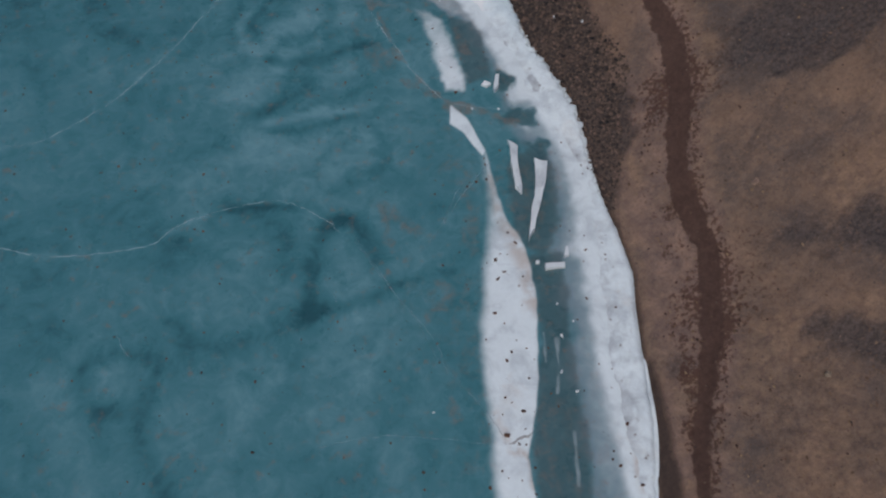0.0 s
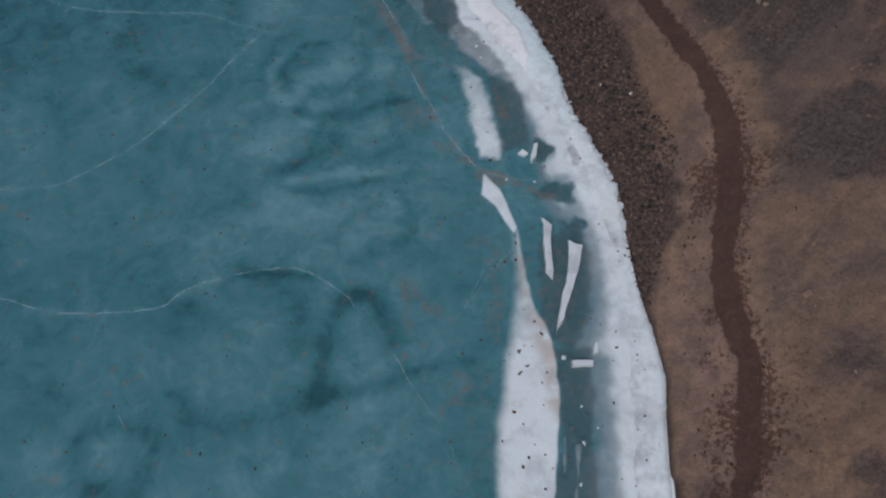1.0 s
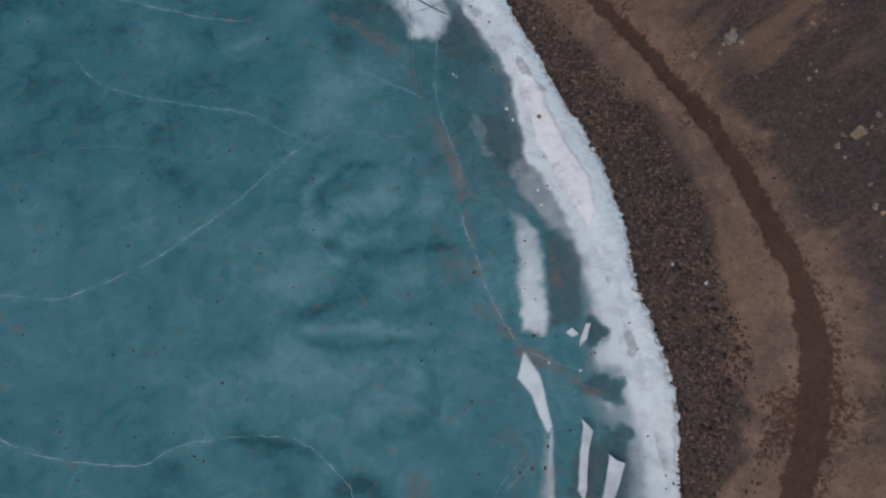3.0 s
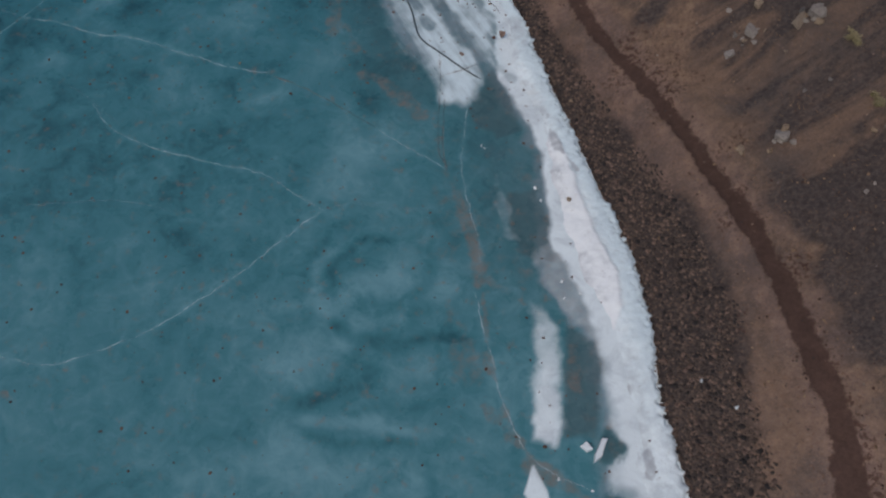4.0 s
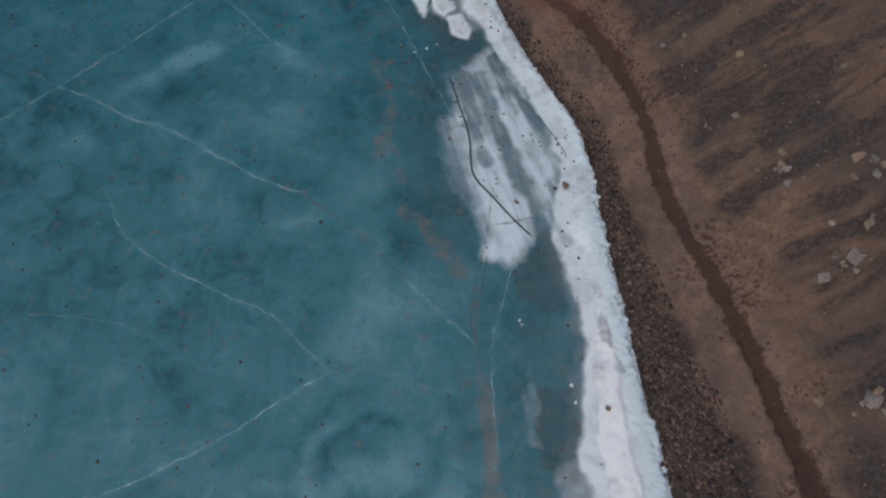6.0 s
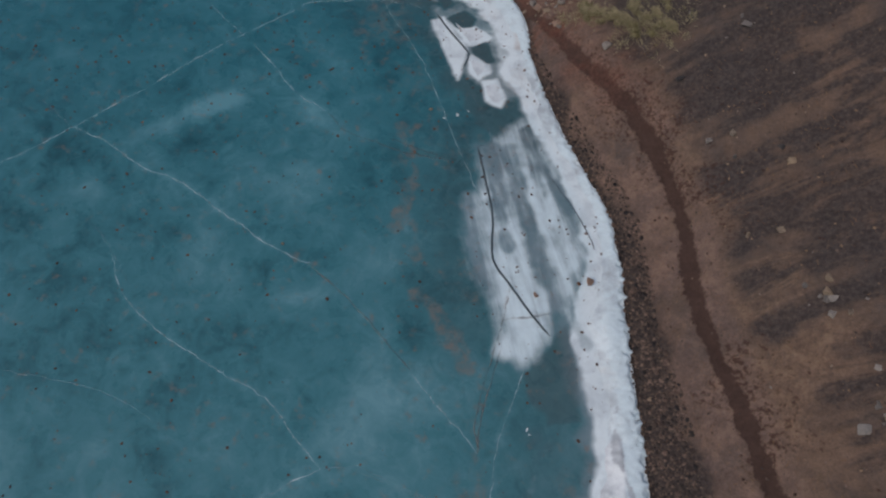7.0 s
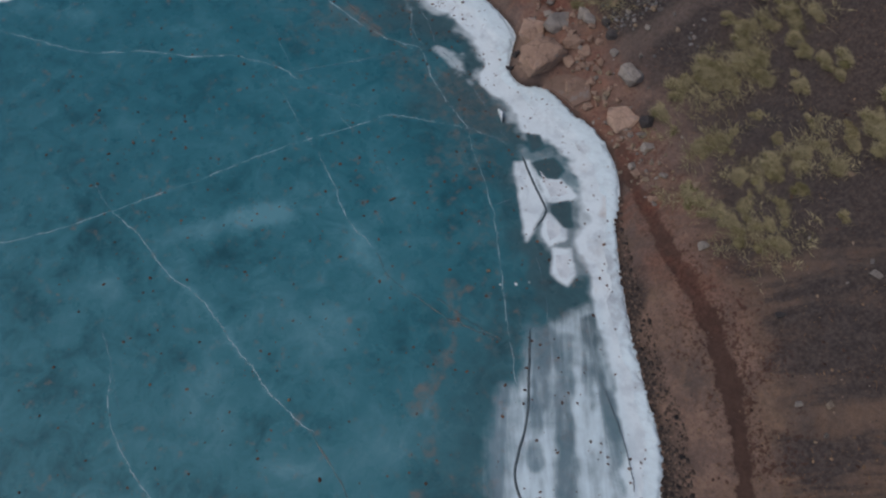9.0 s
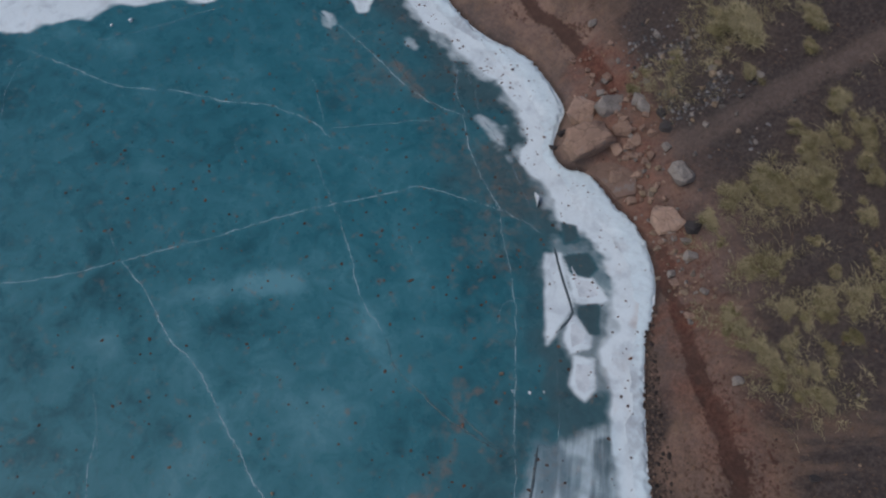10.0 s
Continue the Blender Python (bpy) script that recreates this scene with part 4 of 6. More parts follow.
fine_x = axis(-8.0, 4.2, 0.035, 900)
fine_x = np.concatenate([axis(-19.0, -8.1, 0.06, 900), fine_x[fine_x > -8.04]])
fine_x = fine_x[(fine_x <= -8.04) | (np.arange(len(fine_x)) >= len(fine_x) - (axis(-8.0, 4.2, 0.035, 900) > -8.04).sum())]
gx, gy = np.meshgrid(np.unique(fine_x), axis(1.0, 27.0, 0.04, 900))
land_side = inland(gx, gy)
keep_ice = land_side < 0.45
shelf_in = shelf_side(gx, gy)
snow, silt, stroke, clear, grey, milk_and_sheen = (np.zeros(gx.shape) for _ in range(6))
wob = fbm(gx, gy, 0.6, 11, 4)
# the shelf bleeds out into the ice, softly in the south, sharply in the north
bleed = np.interp(gy, [0, 7, 9, 12, 14, 16, 21, 22.5, 27], [0.20, 0.20, 0.20, 0.16, 0.10, 0.12, 0.14, 0.34, 0.34])
core = np.interp(gy, [0, 4, 8, 10, 12, 14, 27], [0.35, 0.45, 0.55, 0.45, 0.2, 0.1, 0.12])
snow = np.maximum(snow, 0.62 * smooth(-1, 0.4, (shelf_in + 0.15 * wob + 0.45 * smooth(21.5, 23.0, gy) * fbm(gx, gy, 0.4, 19, 4)) / bleed) + 0.42 * smooth(0, 1, (shelf_in + 0.2 * wob) / core))
grey = np.maximum(grey, 0.8 * smooth(-0.5, 0.0, shelf_in + 0.3 * wob) * np.interp(gy, [17, 20, 27], [1.0, 0.35, 0.35]))
clear = np.maximum(clear, 0.78 * smooth(-1.8, -0.1, shelf_in + 1.2 * fbm(gx, gy, 0.8, 13, 5)) * smooth(19.0, 21.5, gy))
dw = in_polygon(gx, gy, WHITE_BAND)
mid_band = np.interp(gy, [-2, 2, 4, 6, 7.5, 8.6], [1.25, 1.3, 1.5, 1.7, 1.6, 1.55])
edge = np.where(gx < mid_band, 0.22, 0.05)
snow = np.maximum(snow, 1.05 * smooth(-0.8, 1.0, (dw + 0.06 * wob) / edge) * np.interp(gy, [5.6, 6.6, 7.3, 8.6], [1, 0.82, 0.66, 0.55]))
upper_band = np.zeros(gx.shape)
lay_patch(upper_band, gx, gy, UPPER_BAND, 0.2, 1.0, 0.14)
snow = np.maximum(snow, upper_band * np.interp(gy, [10.2, 12.6], [1.0, 0.5]))
lay_patch(snow, gx, gy, SPUR, 0.04, 0.95)
drift = np.zeros(gx.shape)
lay_patch(drift, gx, gy, FAN, 0.30, 1.0, 0.05)
lay_patch(grey, gx, gy, FAN, 0.30, 0.8, 0.08)
lay_patch(snow, gx, gy, FAN, 0.30, 0.54, 0.10)
for poly in FAN_BRIGHT:
    lay_patch(snow, gx, gy, poly, 0.34, 0.82, 0.12)
west, _ = to_line(gx, gy, spline([(-4.5, 20.4), (-4.05, 19.7), (-4.07, 19.22), (-3.72, 18.61), (-3.40, 18.12), (-3.10, 17.64), (-2.6, 17.1)], 4))
clear = np.maximum(clear, 0.42 * np.exp(-(west / 1.0) ** 2) * (1 - drift))
clear = np.maximum(clear, 0.30 * np.exp(-((shelf_in + 0.5) / 1.2) ** 2) * smooth(11.0, 14.0, gy))
snow = snow * (1 - 0.75 * drift * smooth(0.6, 0.0, west + 0.25 * fbm(gx, gy, 0.5, 15, 3)))
lay_patch(snow, gx, gy, [(-6.85, 23.15), (-6.2, 23.6), (-5.2, 23.1), (-4.7, 22.3), (-4.2, 21.8), (-4.5, 21.4), (-5.2, 21.6), (-5.8, 22.0), (-6.6, 22.5)], 0.25, 0.40, 0.25)
for poly in PLATES:
    lay_patch(snow, gx, gy, poly, 0.12, 1.0, 0.05)
lay_patch(snow, gx, gy, [(-9.87, 23.96), (-9.29, 23.98), (-9.10, 23.88), (-9.30, 23.76), (-9.71, 23.82)], 0.22, 0.6, 0.3)
lay_patch(snow, gx, gy, [(-14.41, 23.29), (-14.18, 23.43), (-13.87, 23.13)], 0.08, 0.7, 0.05)
lay_patch(snow, gx, gy, [(-14.29, 23.99), (-13.96, 24.37), (-13.76, 24.06), (-13.85, 23.90)], 0.08, 0.9, 0.05)
lay_patch(grey, gx, gy, [(0.0, 16.0), (0.35, 14.9), (1.1, 13.1), (0.5, 12.7), (-0.5, 13.9), (-0.9, 15.5), (-1.2, 16.6)], 0.5, 0.3, 0.5)
lay_stroke(snow, gx, gy, [(-0.62, 15.0), (-0.42, 14.5), (-0.12, 13.8)], 0.02, 0.2, 0.3, 0.3)
THAWED = [(0.69, 13.87), (1.33, 13.08), (1.76, 12.32), (1.89, 11.75), (1.51, 12.11), (0.97, 12.59), (0.53, 13.00), (0.58, 13.47)]
lay_patch(grey, gx, gy, THAWED, 0.25, 0.95, 0.2)
lay_patch(snow, gx, gy, THAWED, 0.25, 0.36, 0.3)
lay_patch(silt, gx, gy, THAWED, 0.2, 0.5, 0.3)
far_snow = in_polygon(gx, gy, [(-18.9, 16.5), (-18.41, 17.53), (-18.2, 18.09), (-17.97, 18.79), (-17.6, 19.42), (-17.5, 19.83), (-16.93, 20.74), (-16.4, 21.5), (-16.0, 23.0),
                               (-17.0, 27.0), (-40.0, 40.0), (-60.0, 20.0), (-40.0, 10.0), (-24.0, 12.5)])
snow = np.maximum(snow, smooth(-0.15, 0.1, far_snow + 0.25 * wob))
for pts, half, amount in SILT:
    lay_stroke(silt, gx, gy, pts, half * 0.3, half * 1.3, amount * 1.1, 0.2)
silt = np.maximum(silt, np.interp(gy, [0, 20, 22], [0.42, 0.34, 0.50]) * smooth(-5.0, -1.5, shelf_in) * smooth(-0.2, 0.35, fbm(gx, gy, 1.1, 93, 3)))
for pts in SMEARS:
    lay_stroke(snow, gx, gy, pts, 0.02, 0.16, 0.5, 0.22)
for pts in [[(2.22, 3.61), (2.31, 4.05), (2.37, 4.55)], [(2.40, 2.94), (2.31, 2.10)], [(2.15, 4.68), (2.11, 4.16)]]:
    lay_stroke(snow, gx, gy, pts, 0.005, 0.06, 0.42, 0.05)
for poly in CLEAR:
    lay_patch(clear, gx, gy, poly, 0.10, 0.68, 0.12)
for poly in WINDOWS:
    lay_patch(clear, gx, gy, poly, 0.07, 0.9, 0.05)
for poly in DARKER_ICE:
    lay_patch(clear, gx, gy, poly, 0.14, 0.62, 0.24)
for pts, half, kind in CRACKS:
    if kind == 0:
        halo = np.zeros(gx.shape)
        lay_stroke(halo, gx, gy, pts, 0.01, 0.08, 0.16, 0.05)
        milk_and_sheen = np.maximum(milk_and_sheen, halo)
wx = gx + 0.16 * fbm(gx, gy, 0.8, 95, 3)
wy = gy + 0.16 * fbm(gx, gy, 0.8, 195, 3)
for pts, width, amount in MILK:
    m = near(gx, gy, pts, 2.7 * width + 0.3)
    d, _ = to_line(wx[m], wy[m], spline(pts, 4))
    wide = 1.2 * width
    veil = np.exp(-(d / wide) ** 2) * (1.0 if width < 0.25 else 0.5)
    if amount < 0:
        stroke[m] = np.minimum(1.4, stroke[m] - amount * veil) if width < 0.25 else np.maximum(stroke[m], -amount * veil)
    else:
        milk_and_sheen[m] += 0.62 * amount * veil
# broad lightening and darkening by place, partly for sky sheen the gloss lacks
milk_and_sheen = milk_and_sheen + 0.14 * smooth(17.0, 6.0, gy) * smooth(-9.0, -2.0, gx) + 0.10 * smooth(16.0, 8.0, gy)
milk_and_sheen = milk_and_sheen + 0.12 * np.exp(-((shelf_in + 3.4) / 2.2) ** 2) * smooth(10.0, 14.0, gy) - 0.10 * smooth(-8, -13, shelf_in)
milk_and_sheen = milk_and_sheen + 0.11 * smooth(7.5, 9.0, gy) * smooth(14.5, 12.5, gy) * smooth(-7.0, -3.0, gx) + 0.06 * smooth(7.0, 10.0, gy) * smooth(15.0, 12.0, gy)
milk_and_sheen = milk_and_sheen - 0.06 * smooth(6.0, 9.0, gy) * smooth(19.0, 16.0, gy) * smooth(0.0, -3.0, gx)
# ice colours turn darker and bluer towards the north-west
north_tint = smooth(15.0, 27.0, gy - 0.35 * gx)
stain = np.zeros(gx.shape)
for pts, half, amount in STAINS:
    lay_stroke(stain, gx, gy, pts, half * 0.3, half, amount, 0.08)
opened = np.zeros(gx.shape)
for poly in WINDOWS:
    lay_patch(opened, gx, gy, poly, 0.06, 1.0, 0.03)
for poly in DARKER_ICE:
    lay_patch(opened, gx, gy, poly, 0.14, 0.85, 0.24)
snow, grey = snow * (1 - opened), grey * (1 - opened)
carved = np.zeros(gx.shape)
for pts, half, amount in THIN:
    lay_stroke(carved, gx, gy, pts, half * 0.4, half, amount, 0.12)
snow = snow * (1 - carved)
me = sheet_mesh("ice", gx, gy, np.zeros(gx.shape), keep_ice, {"snow": snow, "silt": silt, "stroke": stroke, "clear": clear, "grey": grey, "milk_and_sheen": milk_and_sheen, "north_tint": north_tint, "drift": drift, "stain": stain})
me.materials.append(ICE)
tagged(new("ice_sheet", me), "frozen lake of teal ice with milky clouds and silt", "ice", kind="structure")

# ---- the snow shelf along the shore ----
CORE = [(0.2, 15.2), (0.57, 14.43), (0.71, 13.85), (0.97, 13.52), (1.27, 13.19), (1.66, 12.65), (1.83, 12.11), (1.92, 12.03), (2.02, 12.79), (1.88, 13.43), (1.42, 14.08), (1.15, 14.6), (0.75, 15.4), (0.3, 16.2), (0.1, 15.9)]
# grey marks on the shelf: line, half width, strength
SHELF_MARKS = [([(-1.08, 17.87), (-0.98, 17.52)], 0.05, 0.8), ([(0.09, 16.67), (0.21, 16.30), (0.45, 15.90), (0.86, 15.44)], 0.05, 0.9), ([(2.08, 11.75), (2.32, 11.31)], 0.12, 0.9),
               ([(2.70, 10.34), (2.83, 10.07)], 0.10, 0.9), ([(1.9, 11.9), (2.05, 11.2), (2.25, 10.6)], 0.22, 0.8), ([(2.55, 9.6), (2.75, 9.0), (2.9, 8.2), (3.0, 7.4)], 0.25, 0.75), ([(-1.62, 18.9), (-1.4, 18.3), (-1.15, 17.7)], 0.07, 0.7),
               ([(-4.3, 22.1), (-4.7, 22.6), (-5.3, 23.1), (-5.9, 23.6)], 0.22, 0.7), ([(-3.4, 21.3), (-2.9, 20.8), (-2.3, 20.3)], 0.10, 0.7), ([(-7.5, 23.9), (-8.6, 24.2), (-9.3, 24.7)], 0.25, 0.6), ([(2.98, 4.3), (3.0, 3.7), (3.07, 3.3)], 0.08, 0.5)]
sx, sy = np.meshgrid(np.arange(-19.0, 4.3, 0.03), np.arange(-1.0, 30.0, 0.03))
ls = inland(sx, sy)
band = (ls > -2.2) & (ls < 0.3)
inner = shelf_side(sx, sy) + 0.16 * fbm(sx, sy, 0.6, 17, 5) - np.interp(sy, [0, 8, 10, 13, 21.5, 23], [0.30, 0.30, 0.22, 0.06, 0.06, 0.22])
fluff = np.interp(sy, [7, 9, 19, 22], [0.25, 1.0, 1.0, 0.6])
outer = -ls + 0.02 + fluff * (0.13 * fbm(sx, sy, 0.075, 23, 2) + 0.05 * fbm(sx, sy, 0.2, 27, 2)) + 0.05 * fbm(sx, sy, 0.7, 29, 3)
hole = np.zeros(sx.shape)
for poly in WINDOWS:
    lay_patch(hole, sx, sy, poly, 0.08, 1.0, 0.03)
for poly in DARKER_ICE:
    lay_patch(hole, sx, sy, poly, 0.12, 1.0, 0.24)
cotton = smooth(0.45, 0.05, outer) * fluff
top = 0.03 + 0.03 * smooth(0.2, 0.7, inner) + 0.018 * fbm(sx, sy, 0.8, 41, 3) + 0.012 * fbm(sx, sy, 0.16, 43, 3)
top = top + 0.03 * smooth(0.35, 0.0, np.abs(outer - 0.28)) * np.interp(sy, [8, 11, 18, 20], [0, 1, 1, 0]) + 0.035 * cotton * np.abs(fbm(sx, sy, 0.10, 45, 2))
# the older snow behind, with a crisp front, stands a little higher
front = np.zeros(sx.shape)
lay_patch(front, sx, sy, CORE, 0.06, 1.0, 0.06)
top = top + 0.035 * front
sz = -0.03 + (top + 0.03) * np.sqrt(smooth(0.0, 0.12, outer)) * smooth(0.0, 0.5, inner) * (1 - hole)
keep = (outer > -0.03) & (inner > -0.02) & (hole < 0.9) & band
bare_snow = 0.55 * smooth(0.75, 0.1, inner + 0.3 * fbm(sx, sy, 0.8, 47, 4)) * np.interp(sy, [6, 8, 11, 12.5, 14, 19, 21], [0.7, 0.8, 0.85, 0.45, 0.45, 0.6, 0.9])
bare_snow = bare_snow + 0.28 * smooth(0.0, 0.4, fbm(sx, sy, 1.1, 49, 4))
for pts, half, amount in SHELF_MARKS:
    lay_stroke(bare_snow, sx, sy, pts, half * 0.2, half * 0.9, amount * 0.85, 0.12)
me = sheet_mesh("snow_shelf", sx, sy, sz, keep, {"core": front, "rim": smooth(0.62, 0.25, outer + 0.15 * fbm(sx, sy, 0.5, 31, 3)) * np.interp(sy, [10.5, 12.5, 24], [0, 1, 1]), "thin": np.clip(bare_snow, 0, 1)})
me.materials.append(SNOW)
tagged(new("snow_shelf", me), "uneven white snow shelf along the shore", "snow", kind="structure")

# ---- the bank ----
# where grass grows: outlines
GRASSY = [[(-5.12, 24.97), (-4.97, 25.80), (-4.68, 26.28), (-4.67, 26.92), (-4.60, 27.98), (-3.91, 27.19), (-3.96, 26.54), (-4.05, 26.01), (-4.55, 25.34), (-4.77, 24.76)],
           [(-8.33, 27.98), (-6.43, 28.59), (-6.52, 28.12), (-6.67, 27.47), (-7.47, 27.47)],
           [(-8.02, 26.42), (-7.92, 26.71), (-7.35, 27.15), (-7.10, 26.93), (-7.22, 26.25), (-7.51, 26.07)],
           [(-4.24, 24.64), (-3.86, 25.32), (-3.39, 25.12), (-3.44, 24.57), (-3.88, 24.30)],
           [(-3.88, 23.80), (-3.80, 24.21), (-3.31, 24.04), (-2.85, 23.99), (-2.21, 23.99), (-1.83, 23.74), (-1.79, 23.34), (-2.35, 23.35), (-2.96, 23.46), (-3.55, 23.51)],
           [(-3.26, 24.14), (-3.00, 24.77), (-2.53, 25.40), (-2.18, 24.89), (-2.58, 24.28), (-2.82, 23.94)],
           [(-3.33, 25.44), (-3.22, 25.62), (-2.90, 25.24), (-3.01, 25.12)]]
DARK = [(6.92, 9.13, 0.9), (7.97, 8.93, 0.6), (7.26, 8.53, 0.4), (7.03, 5.46, 0.7), (6.77, 3.58, 0.6), (4.96, 14.42, 0.7), (5.7, 13.6, 0.6), (6.2, 12.9, 0.8), (4.64, 14.63, 0.45), (3.79, 18.63, 0.5),
        (2.88, 18.67, 0.45), (0.44, 21.16, 0.45), (0.17, 22.43, 0.5), (1.05, 21.85, 0.4), (1.79, 18.70, 0.45), (-5.6, 26.3, 0.9), (-4.4, 25.6, 0.7), (-6.6, 26.9, 0.6), (-3.2, 24.8, 0.5), (-1.4, 24.6, 0.7),
        (-3.6, 26.3, 0.9), (-2.8, 25.8, 1.0), (-5.3, 27.2, 0.8), (-4.0, 27.5, 0.9), (-6.7, 26.3, 0.5), (-2.2, 24.3, 0.6), (-5.49, 26.33, 0.7), (-4.45, 25.43, 0.6), (-3.38, 25.94, 0.8), (-3.05, 26.2, 0.7)]
DARK += [(4.33, 3.75, 0.35), (4.84, 8.86, 0.22), (-3.1, 25.19, 0.6), (-4.35, 25.1, 0.6), (-2.71, 25.68, 0.7), (-4.41, 24.52, 0.5), (-2.45, 24.1, 0.6), (-1.59, 24.34, 0.6), (-1.5, 24.71, 0.6), (-3.5, 26.0, 1.6), (-5.0, 27.3, 1.2), (-2.2, 25.4, 1.3), (-1.6, 27.0, 1.6), (-3.2, 27.6, 1.4), (-7.3, 27.0, 0.9), (-8.1, 27.0, 0.8), (-6.5, 27.2, 0.8), (-6.0, 26.0, 0.9), (-5.5, 25.4, 0.5), (5.8, 12.5, 0.7), (6.6, 12.7, 0.8)]
OCHRE = [(4.07, 2.95, 0.30), (4.03, 2.42, 0.35), (3.98, 1.90, 0.35), (4.87, 13.19, 0.54), (4.12, 14.17, 0.45), (5.3, 11.66, 0.41), (5.57, 10.73, 0.4), (4.01, 7.28, 0.57), (1.52, 17.56, 0.5), (2.08, 17.57, 0.43), (4.52, 14.11, 0.57), (4.51, 13.11, 0.47), (2.21, 18.33, 0.6), (3.42, 18.18, 0.42),
         (1.36, 19.09, 0.7), (1.58, 17.63, 0.56), (-1.21, 20.6, 0.31), (-2.72, 22.29, 0.45), (4.01, 6.79, 0.65), (5.78, 3.95, 0.59), (5.19, 3.16, 0.48), (5.54, 9.1, 0.46), (3.89, 7.81, 0.44), (3.94, 2.53, 0.38)]
TRACK_LINE = spline([(-6.9, 25.3), (-6.32, 26.18), (-5.83, 27.2), (-5.45, 27.9), (-5.14, 28.49), (-4.5, 30.0), (-3.0, 34.0)], 5)
hx, hy = np.meshgrid(axis(-14.0, 9.5, 0.05, 900), axis(0.5, 29.5, 0.05, 900))
s = inland(hx, hy)
keep_land = s > -0.4
pd = np.abs(path_side(hx, hy))
path_half = np.interp(hy, [0, 2.4, 4, 9, 13, 16, 22, 25], [0.07, 0.10, 0.15, 0.19, 0.125, 0.10, 0.12, 0.11])
path = 1 - smooth(path_half - 0.08, path_half + 0.09, pd + 0.07 * fbm(hx, hy, 0.45, 51, 4) + 0.05 * fbm(hx, hy, 0.13, 52, 2))
path = path * np.where((hx < -5.4) & (hx > -8.2), 0.25, 1.0)
gravel_width = np.interp(hy, [6.8, 7.6, 8.4, 10, 12.3, 14, 15, 16, 17, 18.5, 20, 22, 23, 24], [0, 0.35, 0.68, 0.98, 1.2, 1.05, 0.90, 0.76, 0.60, 0.42, 0.34, 0.22, 0.1, 0.0])
gravel = smooth(0.12, -0.12, s - gravel_width + 0.35 * fbm(hx, hy, 0.7, 53, 4)) * (s > -0.3) * (gravel_width > 0.05)
wet = smooth(0.10, 0.0, s + 0.05 * fbm(hx, hy, 0.3, 57, 3))
ditch = np.zeros(hx.shape)
lay_stroke(ditch, hx, hy, [(3.45, -2.0), (3.5, 0.8), (3.69, 1.87), (3.73, 2.49), (3.76, 3.04), (3.76, 3.53), (3.74, 3.88)], 0.10, 0.12, 1.0, 0.05)
wet = np.maximum(wet, ditch)
beyond = path_side(hx, hy)
crumb = smooth(0.5, 0.1, pd - path_half) * np.interp(hy, [0, 2, 9, 11], [0.6, 0.8, 0.7, 0.0]) * smooth(-0.15, 0.25, fbm(hx, hy, 0.6, 65, 3)) * (beyond < 0) + smooth(0.28, 0.05, pd - path_half) * (beyond > 0) * np.interp(hy, [10, 13], [0.7, 0.25])
crumb = np.clip(crumb + 0.5 * smooth(1.6, 0.3, pd) * smooth(0.0, 0.35, fbm(hx, hy, 0.9, 63, 3)), 0, 1) * smooth(0.25, 0.5, s)
upper = smooth(0.1, 1.0, beyond + 0.5 * fbm(hx, hy, 1.5, 59, 3)) * np.interp(hy, [0, 9, 12, 30], [0.35, 0.55, 0.95, 1.3])
ochre = np.zeros(hx.shape)
for x, y, r in OCHRE:
    m = near(hx, hy, [(x, y)], r * 2)
    q = np.hypot(hx[m] - x, hy[m] - y) / r + 0.6 * fbm(hx[m], hy[m], 0.5, 97, 4)
    ochre[m] = np.maximum(ochre[m], 1 - smooth(0.4, 1.3, q))
ochre = np.maximum(ochre, 0.58 * smooth(10.0, 5.5, hy) * (1 + 1.4 * fbm(hx, hy, 1.2, 99, 4)))
ochre = np.maximum(ochre, 0.55 * smooth(0.5, 0.15, np.abs(beyond - 0.35)))
bare = smooth(0.1, 0.3, s - gravel_width) * smooth(0.35, 0.0, pd - 0.2) + smooth(0, 0.2, s) * np.interp(hy, [12, 15, 26], [0.1, 0.8, 0.8]) * (1 - smooth(0.9, 1.8, s))
bare = np.maximum(bare, 0.95 * smooth(0.05, 0.3, s) * (beyond < 0) * smooth(11.0, 8.5, hy))
track = np.zeros(hx.shape)
lay_stroke(track, hx, hy, [tuple(p) for p in TRACK_LINE[::3]], 0.10, 0.22, 1.0, 0.1)
dark = np.zeros(hx.shape)
for cx_, cy_, r in DARK:
    m = near(hx, hy, [(cx_, cy_)], r * 2.4)
    down = s[m] - inland(np.array([cx_]), np.array([cy_]))[0]
    flat2 = np.maximum((hx[m] - cx_) ** 2 + (hy[m] - cy_) ** 2 - down ** 2, 0)
    q = np.sqrt((down / 1.5) ** 2 + flat2 / 0.55) / r + 0.9 * fbm(hx[m], hy[m], 0.7, 61, 5)
    dark[m] = np.maximum(dark[m], 1 - smooth(0.35, 1.25, q))
dark = np.maximum(dark, 0.8 * smooth(0.5, 1.3, beyond + 0.5 * fbm(hx, hy, 0.8, 101, 4)) * smooth(23.4, 24.8, hy))
margin = np.zeros(hx.shape)
lay_stroke(margin, hx, hy, [tuple(p) for p in TRACK_LINE[6::3]], 0.45, 0.5, 0.95, 0.3)
dark = np.maximum(dark, margin)
red = smooth(0.75, 0.1, pd - 0.1) * np.interp(hy, [21.5, 23.0, 26.0], [0, 0.9, 1.0]) * (0.70 + 0.8 * fbm(hx, hy, 0.5, 67, 4)) * (hx > -9.5)
grassy = np.zeros(hx.shape)
for poly in GRASSY:
    lay_patch(grassy, hx, hy, poly, 0.25, 1.0, 0.4)
along = 0.8 * hy - 0.6 * hx
hz = slope_height(s, hx, hy)
lumps = smooth(0.2, 0.8, s) * (1 - path) * (1 - 0.6 * track)
